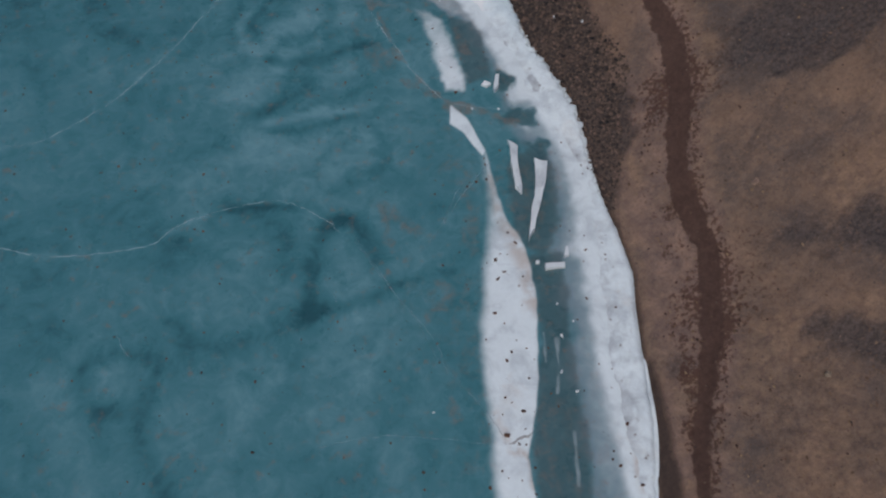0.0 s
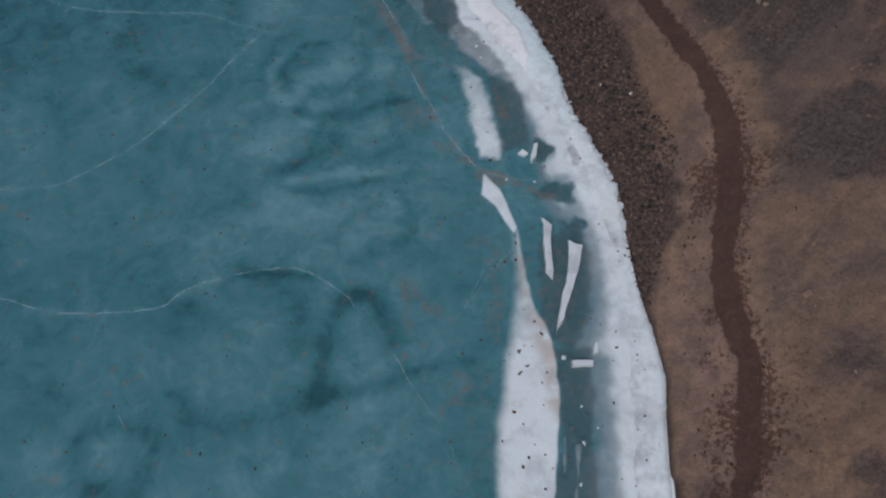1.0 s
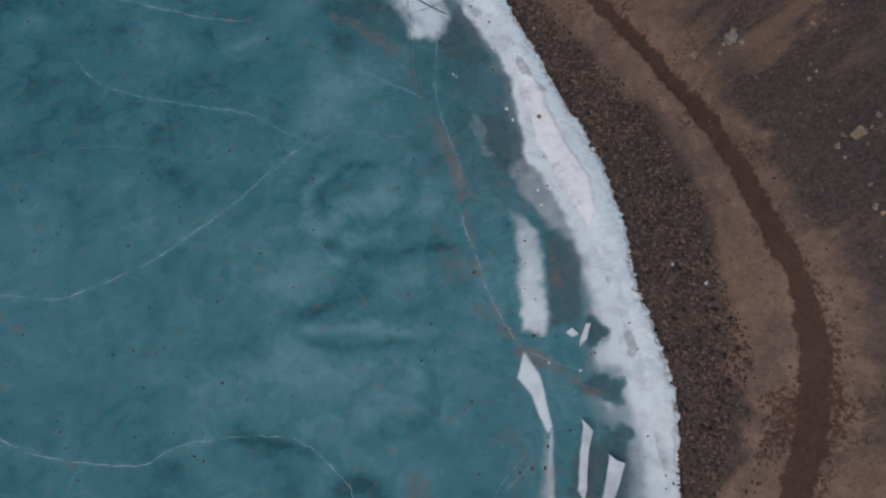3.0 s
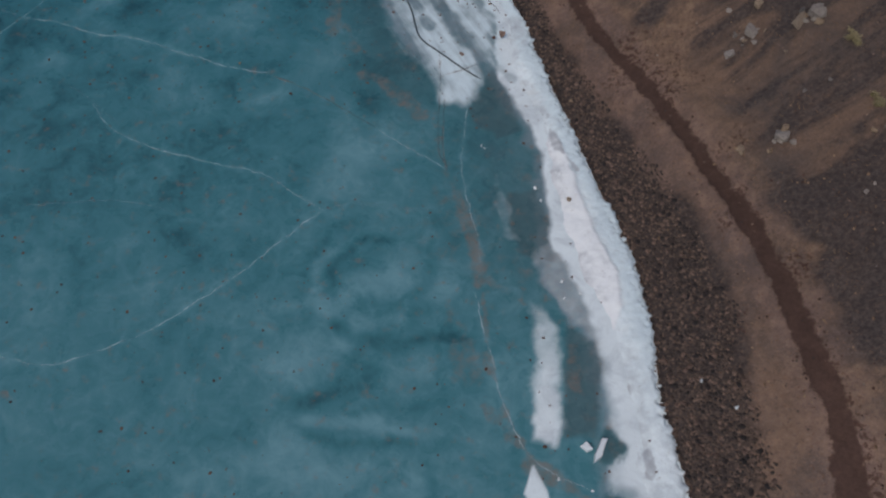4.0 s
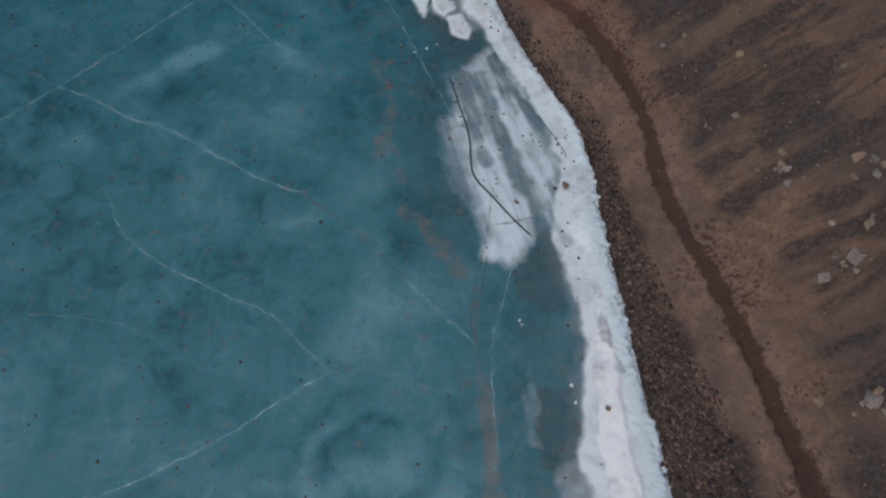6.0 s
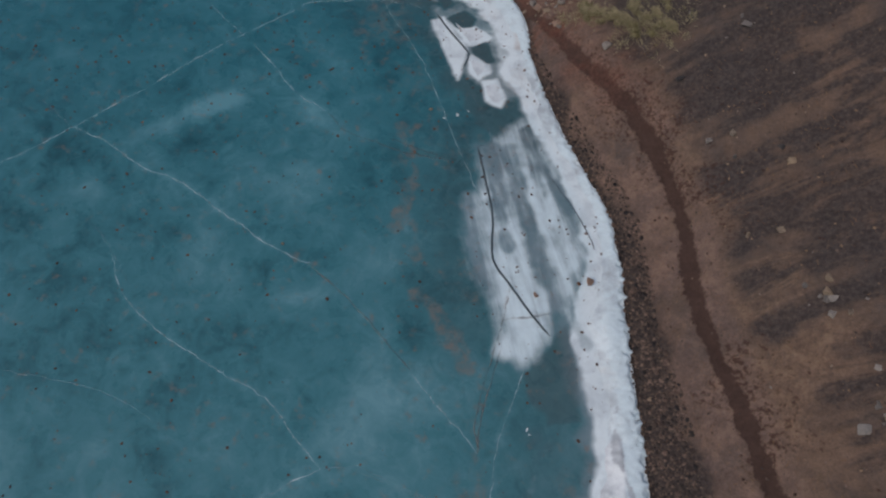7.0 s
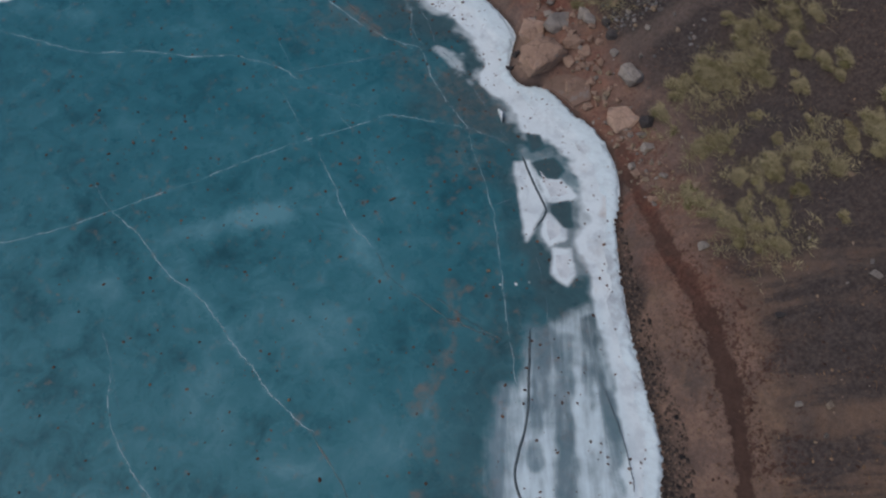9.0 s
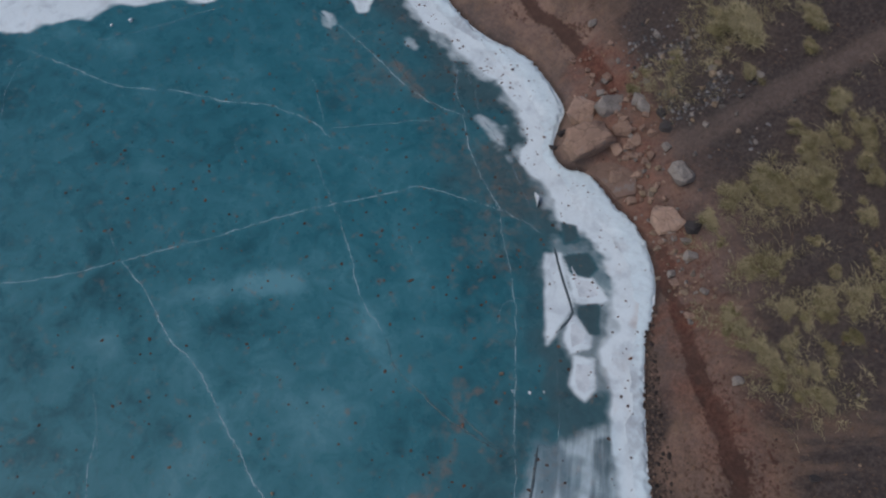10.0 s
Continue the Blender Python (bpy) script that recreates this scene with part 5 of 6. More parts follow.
hz = hz + lumps * (0.07 * fbm(hx, hy, 1.6, 71, 4) + 0.035 * fbm(hx, hy, 0.25, 73, 3)) - 0.06 * path * smooth(0.1, 0.5, s) - 0.03 * ditch + 0.07 * grassy * (0.6 + fbm(hx, hy, 0.35, 75, 3))
me = sheet_mesh("ground", hx, hy, hz, keep_land, {"path": path, "gravel": gravel, "wet": wet, "upper": upper, "bare": np.clip(bare, 0, 1), "track": track, "dark": dark,
                                                  "red": np.clip(red, 0, 1), "along": along, "inland": s, "crumb": crumb, "ochre": ochre, "dry": smooth(15.0, 9.0, hy) + 0.75 * smooth(22.0, 24.5, hy) * smooth(1.5, 0.8, s)})
me.materials.append(GROUND)
tagged(new("ground", me), "steep bare brown bank with dark soil and trodden path", "ground", kind="structure")


def ground_at(x, y):
    """Height of the bank under a place (without its small lumps)."""
    a, b = np.atleast_1d(np.asarray(x, float)), np.atleast_1d(np.asarray(y, float))
    v = inland(a, b)
    return slope_height(v, a, b) + smooth(0.2, 0.8, v) * (0.07 * fbm(a, b, 1.6, 71, 4) + 0.035 * fbm(a, b, 0.25, 73, 3))


# ---- makers of things ----
def mesh_of(bm, name, material, smooth_faces=False):
    me = bpy.data.meshes.new(name)
    bm.to_mesh(me)
    bm.free()
    if smooth_faces:
        for p in me.polygons:
            p.use_smooth = True
    me.materials.append(material)
    return me


def ribbon(name, pts, half, material, z, rng, rough=1.0):
    """A thin uneven band along a line, tapering at its ends."""
    line = spline(pts, 14)
    n = len(line)
    t = np.gradient(line, axis=0)
    t /= np.linalg.norm(t, axis=1)[:, None]
    side = np.stack([-t[:, 1], t[:, 0]], 1)
    jag = np.cumsum(rng.normal(0, 0.010, n))
    jag = jag - np.convolve(jag, np.ones(9) / 9, 'same') + rng.normal(0, 0.005, n)
    line = line + side * jag[:, None] * rough
    w = half * (1 + rough * (0.9 * rng.random(n) - 0.45)) * np.minimum(1, np.minimum(np.arange(n), np.arange(n)[::-1]) / 4 + 0.15)
    bm = bmesh.new()
    rows = []
    for p, sd, ww in zip(line, side, w):
        rows.append([bm.verts.new((*(p - sd * ww), z)), bm.verts.new((*p, z + 0.25 * half)), bm.verts.new((*(p + sd * ww), z))])
    for a, b in zip(rows[:-1], rows[1:]):
        bm.faces.new((a[0], a[1], b[1], b[0]))
        bm.faces.new((a[1], a[2], b[2], b[1]))
    return new(name, mesh_of(bm, name, material))


def slab(name, outline, low, high, material, rng, tilt=(0, 0)):
    """A broken plate of ice: an uneven outline, bevelled, with a little tilt."""
    pts = []
    p = np.array(outline, float)
    for a, b in zip(p, np.roll(p, -1, 0)):
        k = max(1, int(np.hypot(*(b - a)) / 0.12))
        for j in range(k):
            pts.append(a + (b - a) * j / k + rng.normal(0, 0.010, 2))
    centre = p.mean(0)
    area = sum(a[0] * b[1] - b[0] * a[1] for a, b in zip(pts, pts[1:] + pts[:1]))
    if area < 0:
        pts = pts[::-1]
    bm = bmesh.new()
    bottom = [bm.verts.new((*(q - centre), low)) for q in pts]
    topv = [bm.verts.new((*((q - centre) * 0.93), high + (q - centre)[0] * tilt[0] + (q - centre)[1] * tilt[1] + rng.normal(0, 0.004))) for q in pts]
    crown = bm.verts.new((0, 0, high + 0.006))
    n = len(pts)
    for i in range(n):
        j = (i + 1) % n
        bm.faces.new((bottom[i], bottom[j], topv[j], topv[i]))
        bm.faces.new((topv[i], topv[j], crown))
    bm.faces.new(bottom[::-1])
    ob = new(name, mesh_of(bm, name, material))
    ob.location = (*centre, 0)
    return ob


def rock_mesh(name, rng, material, flat=0.7, detail=2):
    """An angular stone of unit size: a rough hull of random points with chipped, uneven faces."""
    bm = bmesh.new()
    for _ in range(15):
        v = rng.normal(0, 1, 3)
        v /= np.linalg.norm(v)
        v = np.sign(v) * np.abs(v) ** 0.5
        bm.verts.new(v * rng.uniform(0.33, 0.50) * np.array([1, 1, flat]))
    hull = bmesh.ops.convex_hull(bm, input=bm.verts)
    bmesh.ops.delete(bm, geom=[g for g in hull["geom_interior"] if isinstance(g, bmesh.types.BMVert)], context="VERTS")
    bmesh.ops.dissolve_limit(bm, angle_limit=radians(15), verts=bm.verts, edges=bm.edges)
    bmesh.ops.bevel(bm, geom=bm.edges[:], offset=0.022, segments=1, affect="EDGES", clamp_overlap=True)
    bmesh.ops.triangulate(bm, faces=bm.faces[:])
    for _ in range(detail):
        bmesh.ops.subdivide_edges(bm, edges=bm.edges[:], cuts=1, use_grid_fill=True)
    shift = Vector(rng.uniform(-50, 50, 3))
    for v in bm.verts:
        v.co += v.co.normalized() * (0.025 * noise.noise(v.co * 2.6 + shift) + 0.026 * noise.noise(v.co * 7 + shift) + (0.02 * noise.noise(v.co * 17 + shift) if detail > 1 else 0))
    return mesh_of(bm, name, material, False)


def pebble_shape(rng, flat):
    """A small worn stone of 36 triangles: points and faces."""
    pts, rings, around = [(0, 0, 0.5 * flat)], 3, 6
    for i in range(1, rings + 1):
        a = math.pi * i / (rings + 1)
        for j in range(around):
            b = 2 * math.pi * (j + 0.5 * i) / around
            r = 0.5 * rng.uniform(0.78, 1.12)
            pts.append((r * math.sin(a) * math.cos(b), r * math.sin(a) * math.sin(b), r * math.cos(a) * flat))
    pts.append((0, 0, -0.5 * flat))
    faces = []
    for j in range(around):
        k = (j + 1) % around
        faces.append((0, 1 + j, 1 + k))
        for i in range(rings - 1):
            a, b = 1 + i * around, 1 + (i + 1) * around
            faces += [(a + j, b + j, a + k), (a + k, b + j, b + k)]
        faces.append((1 + (rings - 1) * around + j, len(pts) - 1, 1 + (rings - 1) * around + k))
    return np.array(pts), np.array(faces)


def pebble_mesh(name, rng, flat, material):
    pts, faces = pebble_shape(rng, flat)
    me = bpy.data.meshes.new(name)
    me.from_pydata(pts.tolist(), [], faces.tolist())
    me.materials.append(material)
    return me


def pebble_bed(name, x, y, z, size, rng, flat, material):
    """Very many small stones in one mesh."""
    shapes = [pebble_shape(rng, flat) for _ in range(8)]
    verts, tris, base = [], [], 0
    for px, py, pz, r in zip(x, y, z, size):
        pts, faces = shapes[rng.integers(8)]
        a = rng.uniform(0, 2 * math.pi)
        c, s_ = math.cos(a), math.sin(a)
        q = pts * np.array([r * rng.uniform(0.8, 1.4), r * rng.uniform(0.6, 1.0), r])
        verts.append(np.stack([q[:, 0] * c - q[:, 1] * s_ + px, q[:, 0] * s_ + q[:, 1] * c + py, q[:, 2] + pz], 1))
        tris.append(faces + base)
        base += len(pts)
    me = bpy.data.meshes.new(name)
    me.from_pydata(np.concatenate(verts).tolist(), [], np.concatenate(tris).tolist())
    me.materials.append(material)
    return new(name, me)


def blades(rng, roots, lean, length, width, spread):
    """Curved tapering blades from root points: points and faces for from_pydata."""
    verts, faces = [], []
    for (x, y, z), (ax, ay) in zip(roots, lean):
        h = length * rng.uniform(0.55, 1.25)
        w = width * rng.uniform(0.6, 1.3)
        a = rng.uniform(0, 2 * math.pi)
        dx, dy = math.cos(a) * w, math.sin(a) * w
        out = np.array([ax, ay]) * spread + rng.normal(0, 0.25, 2) * spread
        b = len(verts)
        for u in (0, 0.55, 1.0):
            k = 1 - 0.85 * u
            px, py, pz = x + out[0] * h * u * (0.5 + 0.9 * u), y + out[1] * h * u * (0.5 + 0.9 * u), z + h * (u - 0.45 * u * u)
            if u < 1:
                verts += [(px - dx * k, py - dy * k, pz), (px + dx * k, py + dy * k, pz)]
            else:
                verts.append((px, py, pz))
        faces += [(b, b + 1, b + 3, b + 2), (b + 2, b + 3, b + 4)]
    return verts, faces


def tussock_meshes(rng):
    """A clump of bent grass about one metre across: one low lumpy cushion, and knots of blades that grow from it."""
    knots = [(*rng.normal(0, 0.21, 2), rng.uniform(0.08, 0.19)) for _ in range(17)]

    def height(x, y):
        return max((r * 0.55 * max(0.0, 1 - ((x - a) ** 2 + (y - c) ** 2) / (r * r)) for a, c, r in knots), default=0.0)

    bm = bmesh.new()
    grid = {}
    for i in range(-22, 23):
        for j in range(-22, 23):
            x, y = i * 0.028, j * 0.028
            h = height(x, y)
            if h > 0.005:
                w = noise.noise(Vector((x * 16, y * 16, knots[0][0] * 50)))
                grid[i, j] = bm.verts.new((x + rng.normal(0, 0.006), y + rng.normal(0, 0.006), h * (1 + 0.25 * w)))
    for (i, j), v in grid.items():
        quad = [grid.get(k) for k in ((i, j), (i + 1, j), (i + 1, j + 1), (i, j + 1))]
        if all(quad):
            bm.faces.new(quad)
    bmesh.ops.delete(bm, geom=[v for v in bm.verts if not v.link_faces], context="VERTS")
    roots, lean = [], []
    for a, c, r in knots:
        for _ in range(150):
            t, q = rng.uniform(0, 2 * math.pi), rng.random() ** 0.5
            ox, oy = math.cos(t) * q * r, math.sin(t) * q * r
            roots.append((a + ox, c + oy, 0.9 * height(a + ox, c + oy)))
            lean.append((ox / r + 0.4 * a, oy / r + 0.4 * c))
    v, f = blades(rng, roots, lean, 0.095, 0.0075, 1.0)
    me = bpy.data.meshes.new("tuft")
    me.from_pydata(v, [], f)
    me.materials.append(TUSSOCK)
    return mesh_of(bm, "cushion", CUSHION, True), me


rng = np.random.default_rng(7)

# ---- cracks and broken plates in the ice ----
for pts, half, kind in CRACKS:
    ob = ribbon("ice_crack", pts, half * (0.31, 0.40, 0.8)[kind], (CRACK, CRACK_FAINT, CRACK_BROWN)[kind], 0.004, rng)
    tagged(ob, ("thin white healed crack across the lake ice", "faint pale crack in the lake ice", "narrow crack in the ice filled with brown silt")[kind], "crack", "cracks in the ice")
for pts, half in FISSURES:
    tagged(ribbon("ice_fissure", pts, half, FISSURE, 0.006 if half > 0.02 else 0.06, rng, 0.25), "dark open fissure through snowy white ice", "crack", "fissures")
for poly in PLATES[1:]:
    middle = np.mean(poly, 0)
    poly = [tuple(middle + (np.array(p) - middle) * 0.72) for p in poly]
    tagged(slab("ice_plate", poly, -0.03, 0.004, SLAB, rng), "broken white ice plate frozen into the shore ice", "ice plate", "broken ice plates")
BLOCKS = [([(2.07, 8.79), (2.25, 8.62), (2.18, 8.30), (2.18, 7.51), (2.06, 7.65), (2.04, 8.24)], 0.10), ([(2.51, 8.30), (2.77, 8.18), (2.59, 7.54), (2.28, 6.69), (2.14, 6.44), (2.24, 6.94), (2.45, 7.68)], 0.13),
          ([(1.99, 10.41), (2.09, 10.44), (2.05, 10.12), (1.91, 10.01)], 0.12), ([(1.70, 10.25), (1.77, 10.32), (1.88, 10.23), (1.81, 10.15)], 0.07),
          ([(2.36, 5.98), (2.74, 5.99), (2.74, 5.89), (2.36, 5.87)], 0.09), ([(2.78, 6.29), (2.84, 6.28), (2.83, 6.11), (2.75, 6.10)], 0.08), ([(2.21, 6.08), (2.30, 6.07), (2.29, 6.01), (2.21, 6.01)], 0.06),
          ([(-7.83, 23.52), (-7.68, 23.53), (-7.58, 23.36)], 0.12)]
for poly, high in BLOCKS:
    tagged(slab("ice_block", poly, -0.03, high, SLAB, rng, (rng.uniform(-0.12, 0.12), 0.03)), "snow-white block of broken ice standing on the lake ice", "ice block", "ice blocks")
# small ice crumbs lying about
for cx_, cy_, r in [(1.45, 9.65, 0.025), (1.97, 9.6, 0.03), (-5.25, 20.55, 0.035), (-5.05, 20.75, 0.045), (-4.9, 20.95, 0.025), (2.47, 5.2, 0.035), (2.7, 4.85, 0.025), (2.45, 4.6, 0.03), (2.35, 3.95, 0.045), (2.55, 3.6, 0.03),
                    (0.15, 14.9, 0.05), (0.3, 14.65, 0.035), (0.95, 13.05, 0.04), (1.15, 13.2, 0.03), (1.3, 12.9, 0.035), (1.05, 12.75, 0.03), (-1.05, 15.65, 0.03), (-0.98, 15.6, 0.025), (-16.9, 19.9, 0.07), (-17.05, 19.5, 0.05), (0.15, 3.45, 0.03)]:
    k, r = 5, 0.75 * r
    poly = [(cx_ + r * rng.uniform(0.7, 1.3) * math.cos(2 * math.pi * i / k), cy_ + r * rng.uniform(0.6, 1.3) * math.sin(2 * math.pi * i / k)) for i in range(k)]
    tagged(slab("ice_crumb", poly, -0.01, r * 0.9, SLAB, rng), "small white crumb of broken ice", "ice crumb", "ice crumbs")

# ---- rocks of the small point, and stones on the bank ----
ROCKS = [(-7.83, 24.90, 1.28, 0.86, "r"), (-8.40, 25.30, 0.74, 0.70, "r"), (-8.05, 25.70, 0.86, 0.56, "g"), (-7.54, 25.45, 0.40, 0.32, "r"), (-7.38, 25.18, 0.26, 0.36, "r"), (-7.19, 25.46, 0.20, 0.28, "r"),
         (-6.77, 25.28, 0.20, 0.18, "r"), (-6.11, 25.42, 0.55, 0.66, "g"), (-5.70, 24.74, 0.64, 0.62, "r"), (-5.27, 24.87, 0.38, 0.32, "d"), (-5.17, 24.64, 0.32, 0.17, "g"), (-4.93, 24.47, 0.29, 0.20, "g"),
         (-7.51, 25.93, 0.30, 0.30, "g"), (-7.19, 26.00, 0.22, 0.22, "d"), (-8.45, 24.86, 0.24, 0.19, "d"), (-8.36, 24.56, 0.19, 0.18, "d"), (-9.73, 26.88, 0.25, 0.20, "g"), (-9.13, 26.75, 0.15, 0.13, "r"),
         (-6.93, 26.34, 0.14, 0.13, "g"), (-2.95, 23.07, 0.24, 0.19, "g"), (-4.12, 23.52, 0.14, 0.12, "g"), (-7.28, 25.38, 0.13, 0.18, "r")]
ROCKS += [(-7.11, 25.15, 0.16, 0.13, "r"), (-7.0, 24.85, 0.4, 0.3, "r"), (-6.47, 24.68, 0.24, 0.2, "r"), (-6.40, 24.86, 0.18, 0.15, "t"), (-5.93, 24.85, 0.28, 0.22, "r"), (-6.29, 25.0, 0.2, 0.16, "t"),
          (-6.94, 25.88, 0.22, 0.3, "d"), (-7.71, 25.98, 0.3, 0.26, "g"), (-6.66, 25.64, 0.2, 0.2, "g"), (-6.75, 25.05, 0.3, 0.2, "r"), (-6.5, 25.3, 0.16, 0.14, "t"), (-6.0, 25.05, 0.2, 0.14, "r"),
          (-5.5, 24.45, 0.2, 0.13, "r"), (-7.6, 25.2, 0.34, 0.24, "r"), (-7.05, 25.7, 0.26, 0.2, "r")]
STONES = [(3.38, 17.80, 0.24, 0.34, "g"), (3.44, 18.34, 0.28, 0.17, "t"), (3.11, 17.43, 0.21, 0.19, "g"), (3.49, 15.61, 0.16, 0.14, "t"), (4.07, 15.73, 0.24, 0.33, "g"), (4.09, 17.82, 0.38, 0.23, "t"),
          (4.31, 17.90, 0.31, 0.36, "g"), (3.05, 19.40, 0.24, 0.18, "t"), (3.42, 19.30, 0.20, 0.15, "t"), (3.64, 19.92, 0.23, 0.14, "g"), (1.18, 20.1, 0.19, 0.16, "t"), (0.80, 19.96, 0.13, 0.11, "t"),
          (2.04, 19.18, 0.09, 0.09, "g"), (-0.11, 21.66, 0.15, 0.14, "t"), (-1.35, 22.52, 0.22, 0.16, "d"), (-4.17, 23.59, 0.17, 0.15, "r"), (-5.09, 23.95, 0.12, 0.11, "t"), (-0.70, 23.50, 0.22, 0.2, "g"),
          (0.68, 21.50, 0.16, 0.14, "d"), (5.84, 13.44, 0.33, 0.24, "t"), (6.30, 12.13, 0.12, 0.1, "g"), (3.38, 11.58, 0.11, 0.10, "g")]
STONES += [(5.65, 13.46, 0.11, 0.09, "g"), (5.25, 14.65, 0.09, 0.09, "g"), (3.52, 15.56, 0.17, 0.14, "t"), (6.14, 3.19, 0.13, 0.12, "t"), (5.99, 6.65, 0.18, 0.13, "r"),
           (-0.5, 17.9, 0.1, 0.09, "t"), (0.5, 17.0, 0.11, 0.1, "t")]
STONES += [(6.25, 12.3, 0.28, 0.16, "t"), (6.0, 12.12, 0.14, 0.12, "t"), (6.42, 12.05, 0.16, 0.12, "t"), (6.1, 12.0, 0.13, 0.1, "t"), (6.3, 12.55, 0.16, 0.12, "t"), (5.95, 12.5, 0.09, 0.07, "g")]
KIND = {"r": (ROCK_RED, "angular pink-brown granite rock on the shore"), "g": (ROCK_GREY, "pale grey weathered stone on the bank"),
        "d": (ROCK_DARK, "dark wet stone at the foot of the bank"), "t": (ROCK_TAN, "tan stone lying on the brown slope")}
for group, items, sink, word in (("rocks of the point", ROCKS, 0.12, "rock"), ("stones on the bank", STONES, 0.10, "stone")):
    for x, y, w, h, kind in items:
        me = rock_mesh(word, rng, KIND[kind][0], rng.uniform(0.6, 0.85), 3 if w > 0.45 else 2 if w > 0.18 else 1)
        ob = new(word, me)
        z = float(ground_at(x, y)[0])
        ob.matrix_world = pose(x, y, max(z, 0.0) + min(w, h) * 0.20, rng.uniform(-8, 8), rng.uniform(-8, 8), rng.uniform(-25, 25) + 50) @ Matrix.Diagonal((w, h, (w + h) / 2, 1))
        tagged(ob, KIND[kind][1], word, group)
LONE = [(0.80, 14.72, 0.12, ROCK_TAN, "orange-tan stone lying on the white snow shelf", 0.13), (-1.22, 18.52, 0.2, ROCK_RED, "reddish stone lying on the white snow shelf", 0.12), (-1.36, 18.40, 0.1, CLOD, "dark brown clod on the white snow shelf", 0.11),
        (-6.46, 16.60, 0.07, ROCK_TAN, "small tan stone lying on the teal ice", 0.02), (-5.59, 20.62, 0.10, ROCK_TAN, "pale tan stone lying on the teal ice", 0.03), (1.15, 10.1, 0.09, CLOD, "black stone frozen into white ice", 0.02), (1.30, 2.98, 0.11, CLOD, "black stone frozen into white ice", 0.02),
        (-1.95, 17.9, 0.12, ROCK_RED, "reddish stone frozen into white ice", 0.02)]
for x, y, w, mat, words, z in LONE:
    ob = new("stone", rock_mesh("stone", rng, mat, 0.7, 1))
    ob.matrix_world = pose(x, y, z, 0, 0, rng.uniform(0, 360)) @ Matrix.Diagonal((w, w * 0.85, w * 0.8, 1))
    tagged(ob, words, "stone", "stones on the ice")

# the flat brown ledge below the large rock
LEDGE = [(-7.89, 24.48), (-7.65, 24.75), (-7.20, 25.01), (-6.71, 25.04), (-6.43, 24.79), (-6.70, 24.56), (-7.27, 24.67)]
cx_, cy_ = np.mean(LEDGE, 0)
h0, hx_, hy_ = (float(ground_at(cx_ + a, cy_ + b)[0]) for a, b in ((0, 0), (0.4, 0), (0, 0.4)))
ob = slab("rock_ledge", LEDGE, -0.4, 0.045, ROCK_BROWN, rng, ((hx_ - h0) / 0.4, (hy_ - h0) / 0.4))
ob.location.z = h0
tagged(ob, "flat pink-brown rock ledge at the edge of the snow", "rock", "rocks of the point")
# two white flecks on the beach
for x, y in ((3.37, 11.58), (3.87, 11.19)):
    ob = new("stone", rock_mesh("stone", rng, SLAB, 0.6, 0))
    ob.matrix_world = pose(x, y, float(ground_at(x, y)[0]) + 0.05, 0, 0, 40) @ Matrix.Diagonal((0.08, 0.06, 0.05, 1))
    tagged(ob, "small white stone on the dark gravel", "stone", "stones on the bank")

# rubble beside the path behind the point
r6 = np.random.default_rng(77)
shapes = [rock_mesh("rubble_stone", r6, m, 0.7, 1) for m in (ROCK_RED, ROCK_RED, ROCK_GREY, ROCK_TAN, ROCK_RED)]
for i in range(210):
    u = r6.random()
    x, y = np.interp(u, [0, 0.3, 0.55, 0.8, 1], [-4.0, -5.2, -6.4, -7.6, -9.6]) + r6.normal(0, 0.16), np.interp(u, [0, 0.3, 0.55, 0.8, 1], [23.75, 24.35, 24.95, 25.6, 26.5]) + r6.normal(0, 0.16)
    w = 0.05 + 0.19 * r6.random() ** 2.4
    ob = new("rubble_stone", shapes[i % 5])
    ob.matrix_world = pose(x, y, float(ground_at(x, y)[0]) + 0.15 * w, r6.uniform(-20, 20), r6.uniform(-20, 20), r6.uniform(0, 360)) @ Matrix.Diagonal((w, w * r6.uniform(0.6, 1), w, 1))
    tagged(ob, "small angular stone among red soil beside the path", "stone", "rubble beside the path")

# small pale stones strewn over the upper slope
shapes = [rock_mesh("slope_stone", r6, m, 0.65, 0) for m in (SLOPE_STONE, SLOPE_STONE, ROCK_TAN)]
px, py = r6.uniform(-9, 8, 900), r6.uniform(9, 29, 900)
px[:110], py[:110] = r6.normal(-7.3, 0.65, 110), r6.normal(26.9, 0.38, 110)
for k, (cx_, cy_) in enumerate([(3.4, 17.6), (4.2, 17.85), (4.05, 15.75), (3.2, 19.3), (5.8, 13.4), (2.1, 19.2)]):
    px[110 + 8 * k:118 + 8 * k], py[110 + 8 * k:118 + 8 * k] = cx_ + r6.normal(0, 0.17, 8), cy_ + r6.normal(0, 0.17, 8)
pv = path_side(px, py)
chosen = np.flatnonzero((pv > 0.3) & (pv < 4.5) & (r6.random(900) < np.interp(py, [9, 12, 16, 24, 29], [0.15, 0.6, 1, 0.8, 1])))[:285]
for k, i in enumerate(chosen):
    w = (0.07 if i < 158 else 0.03) + 0.14 * r6.random() ** (2 if i < 158 else 4)
    ob = new("slope_stone", shapes[k % 3])
    ob.matrix_world = pose(px[i], py[i], float(ground_at(px[i], py[i])[0]) + 0.12 * w, r6.uniform(-20, 20), r6.uniform(-20, 20), r6.uniform(0, 360)) @ Matrix.Diagonal((w, w * r6.uniform(0.6, 1), w, 1))
    tagged(ob, "small pale stone lying on the dark slope", "stone", "stones strewn over the slope")

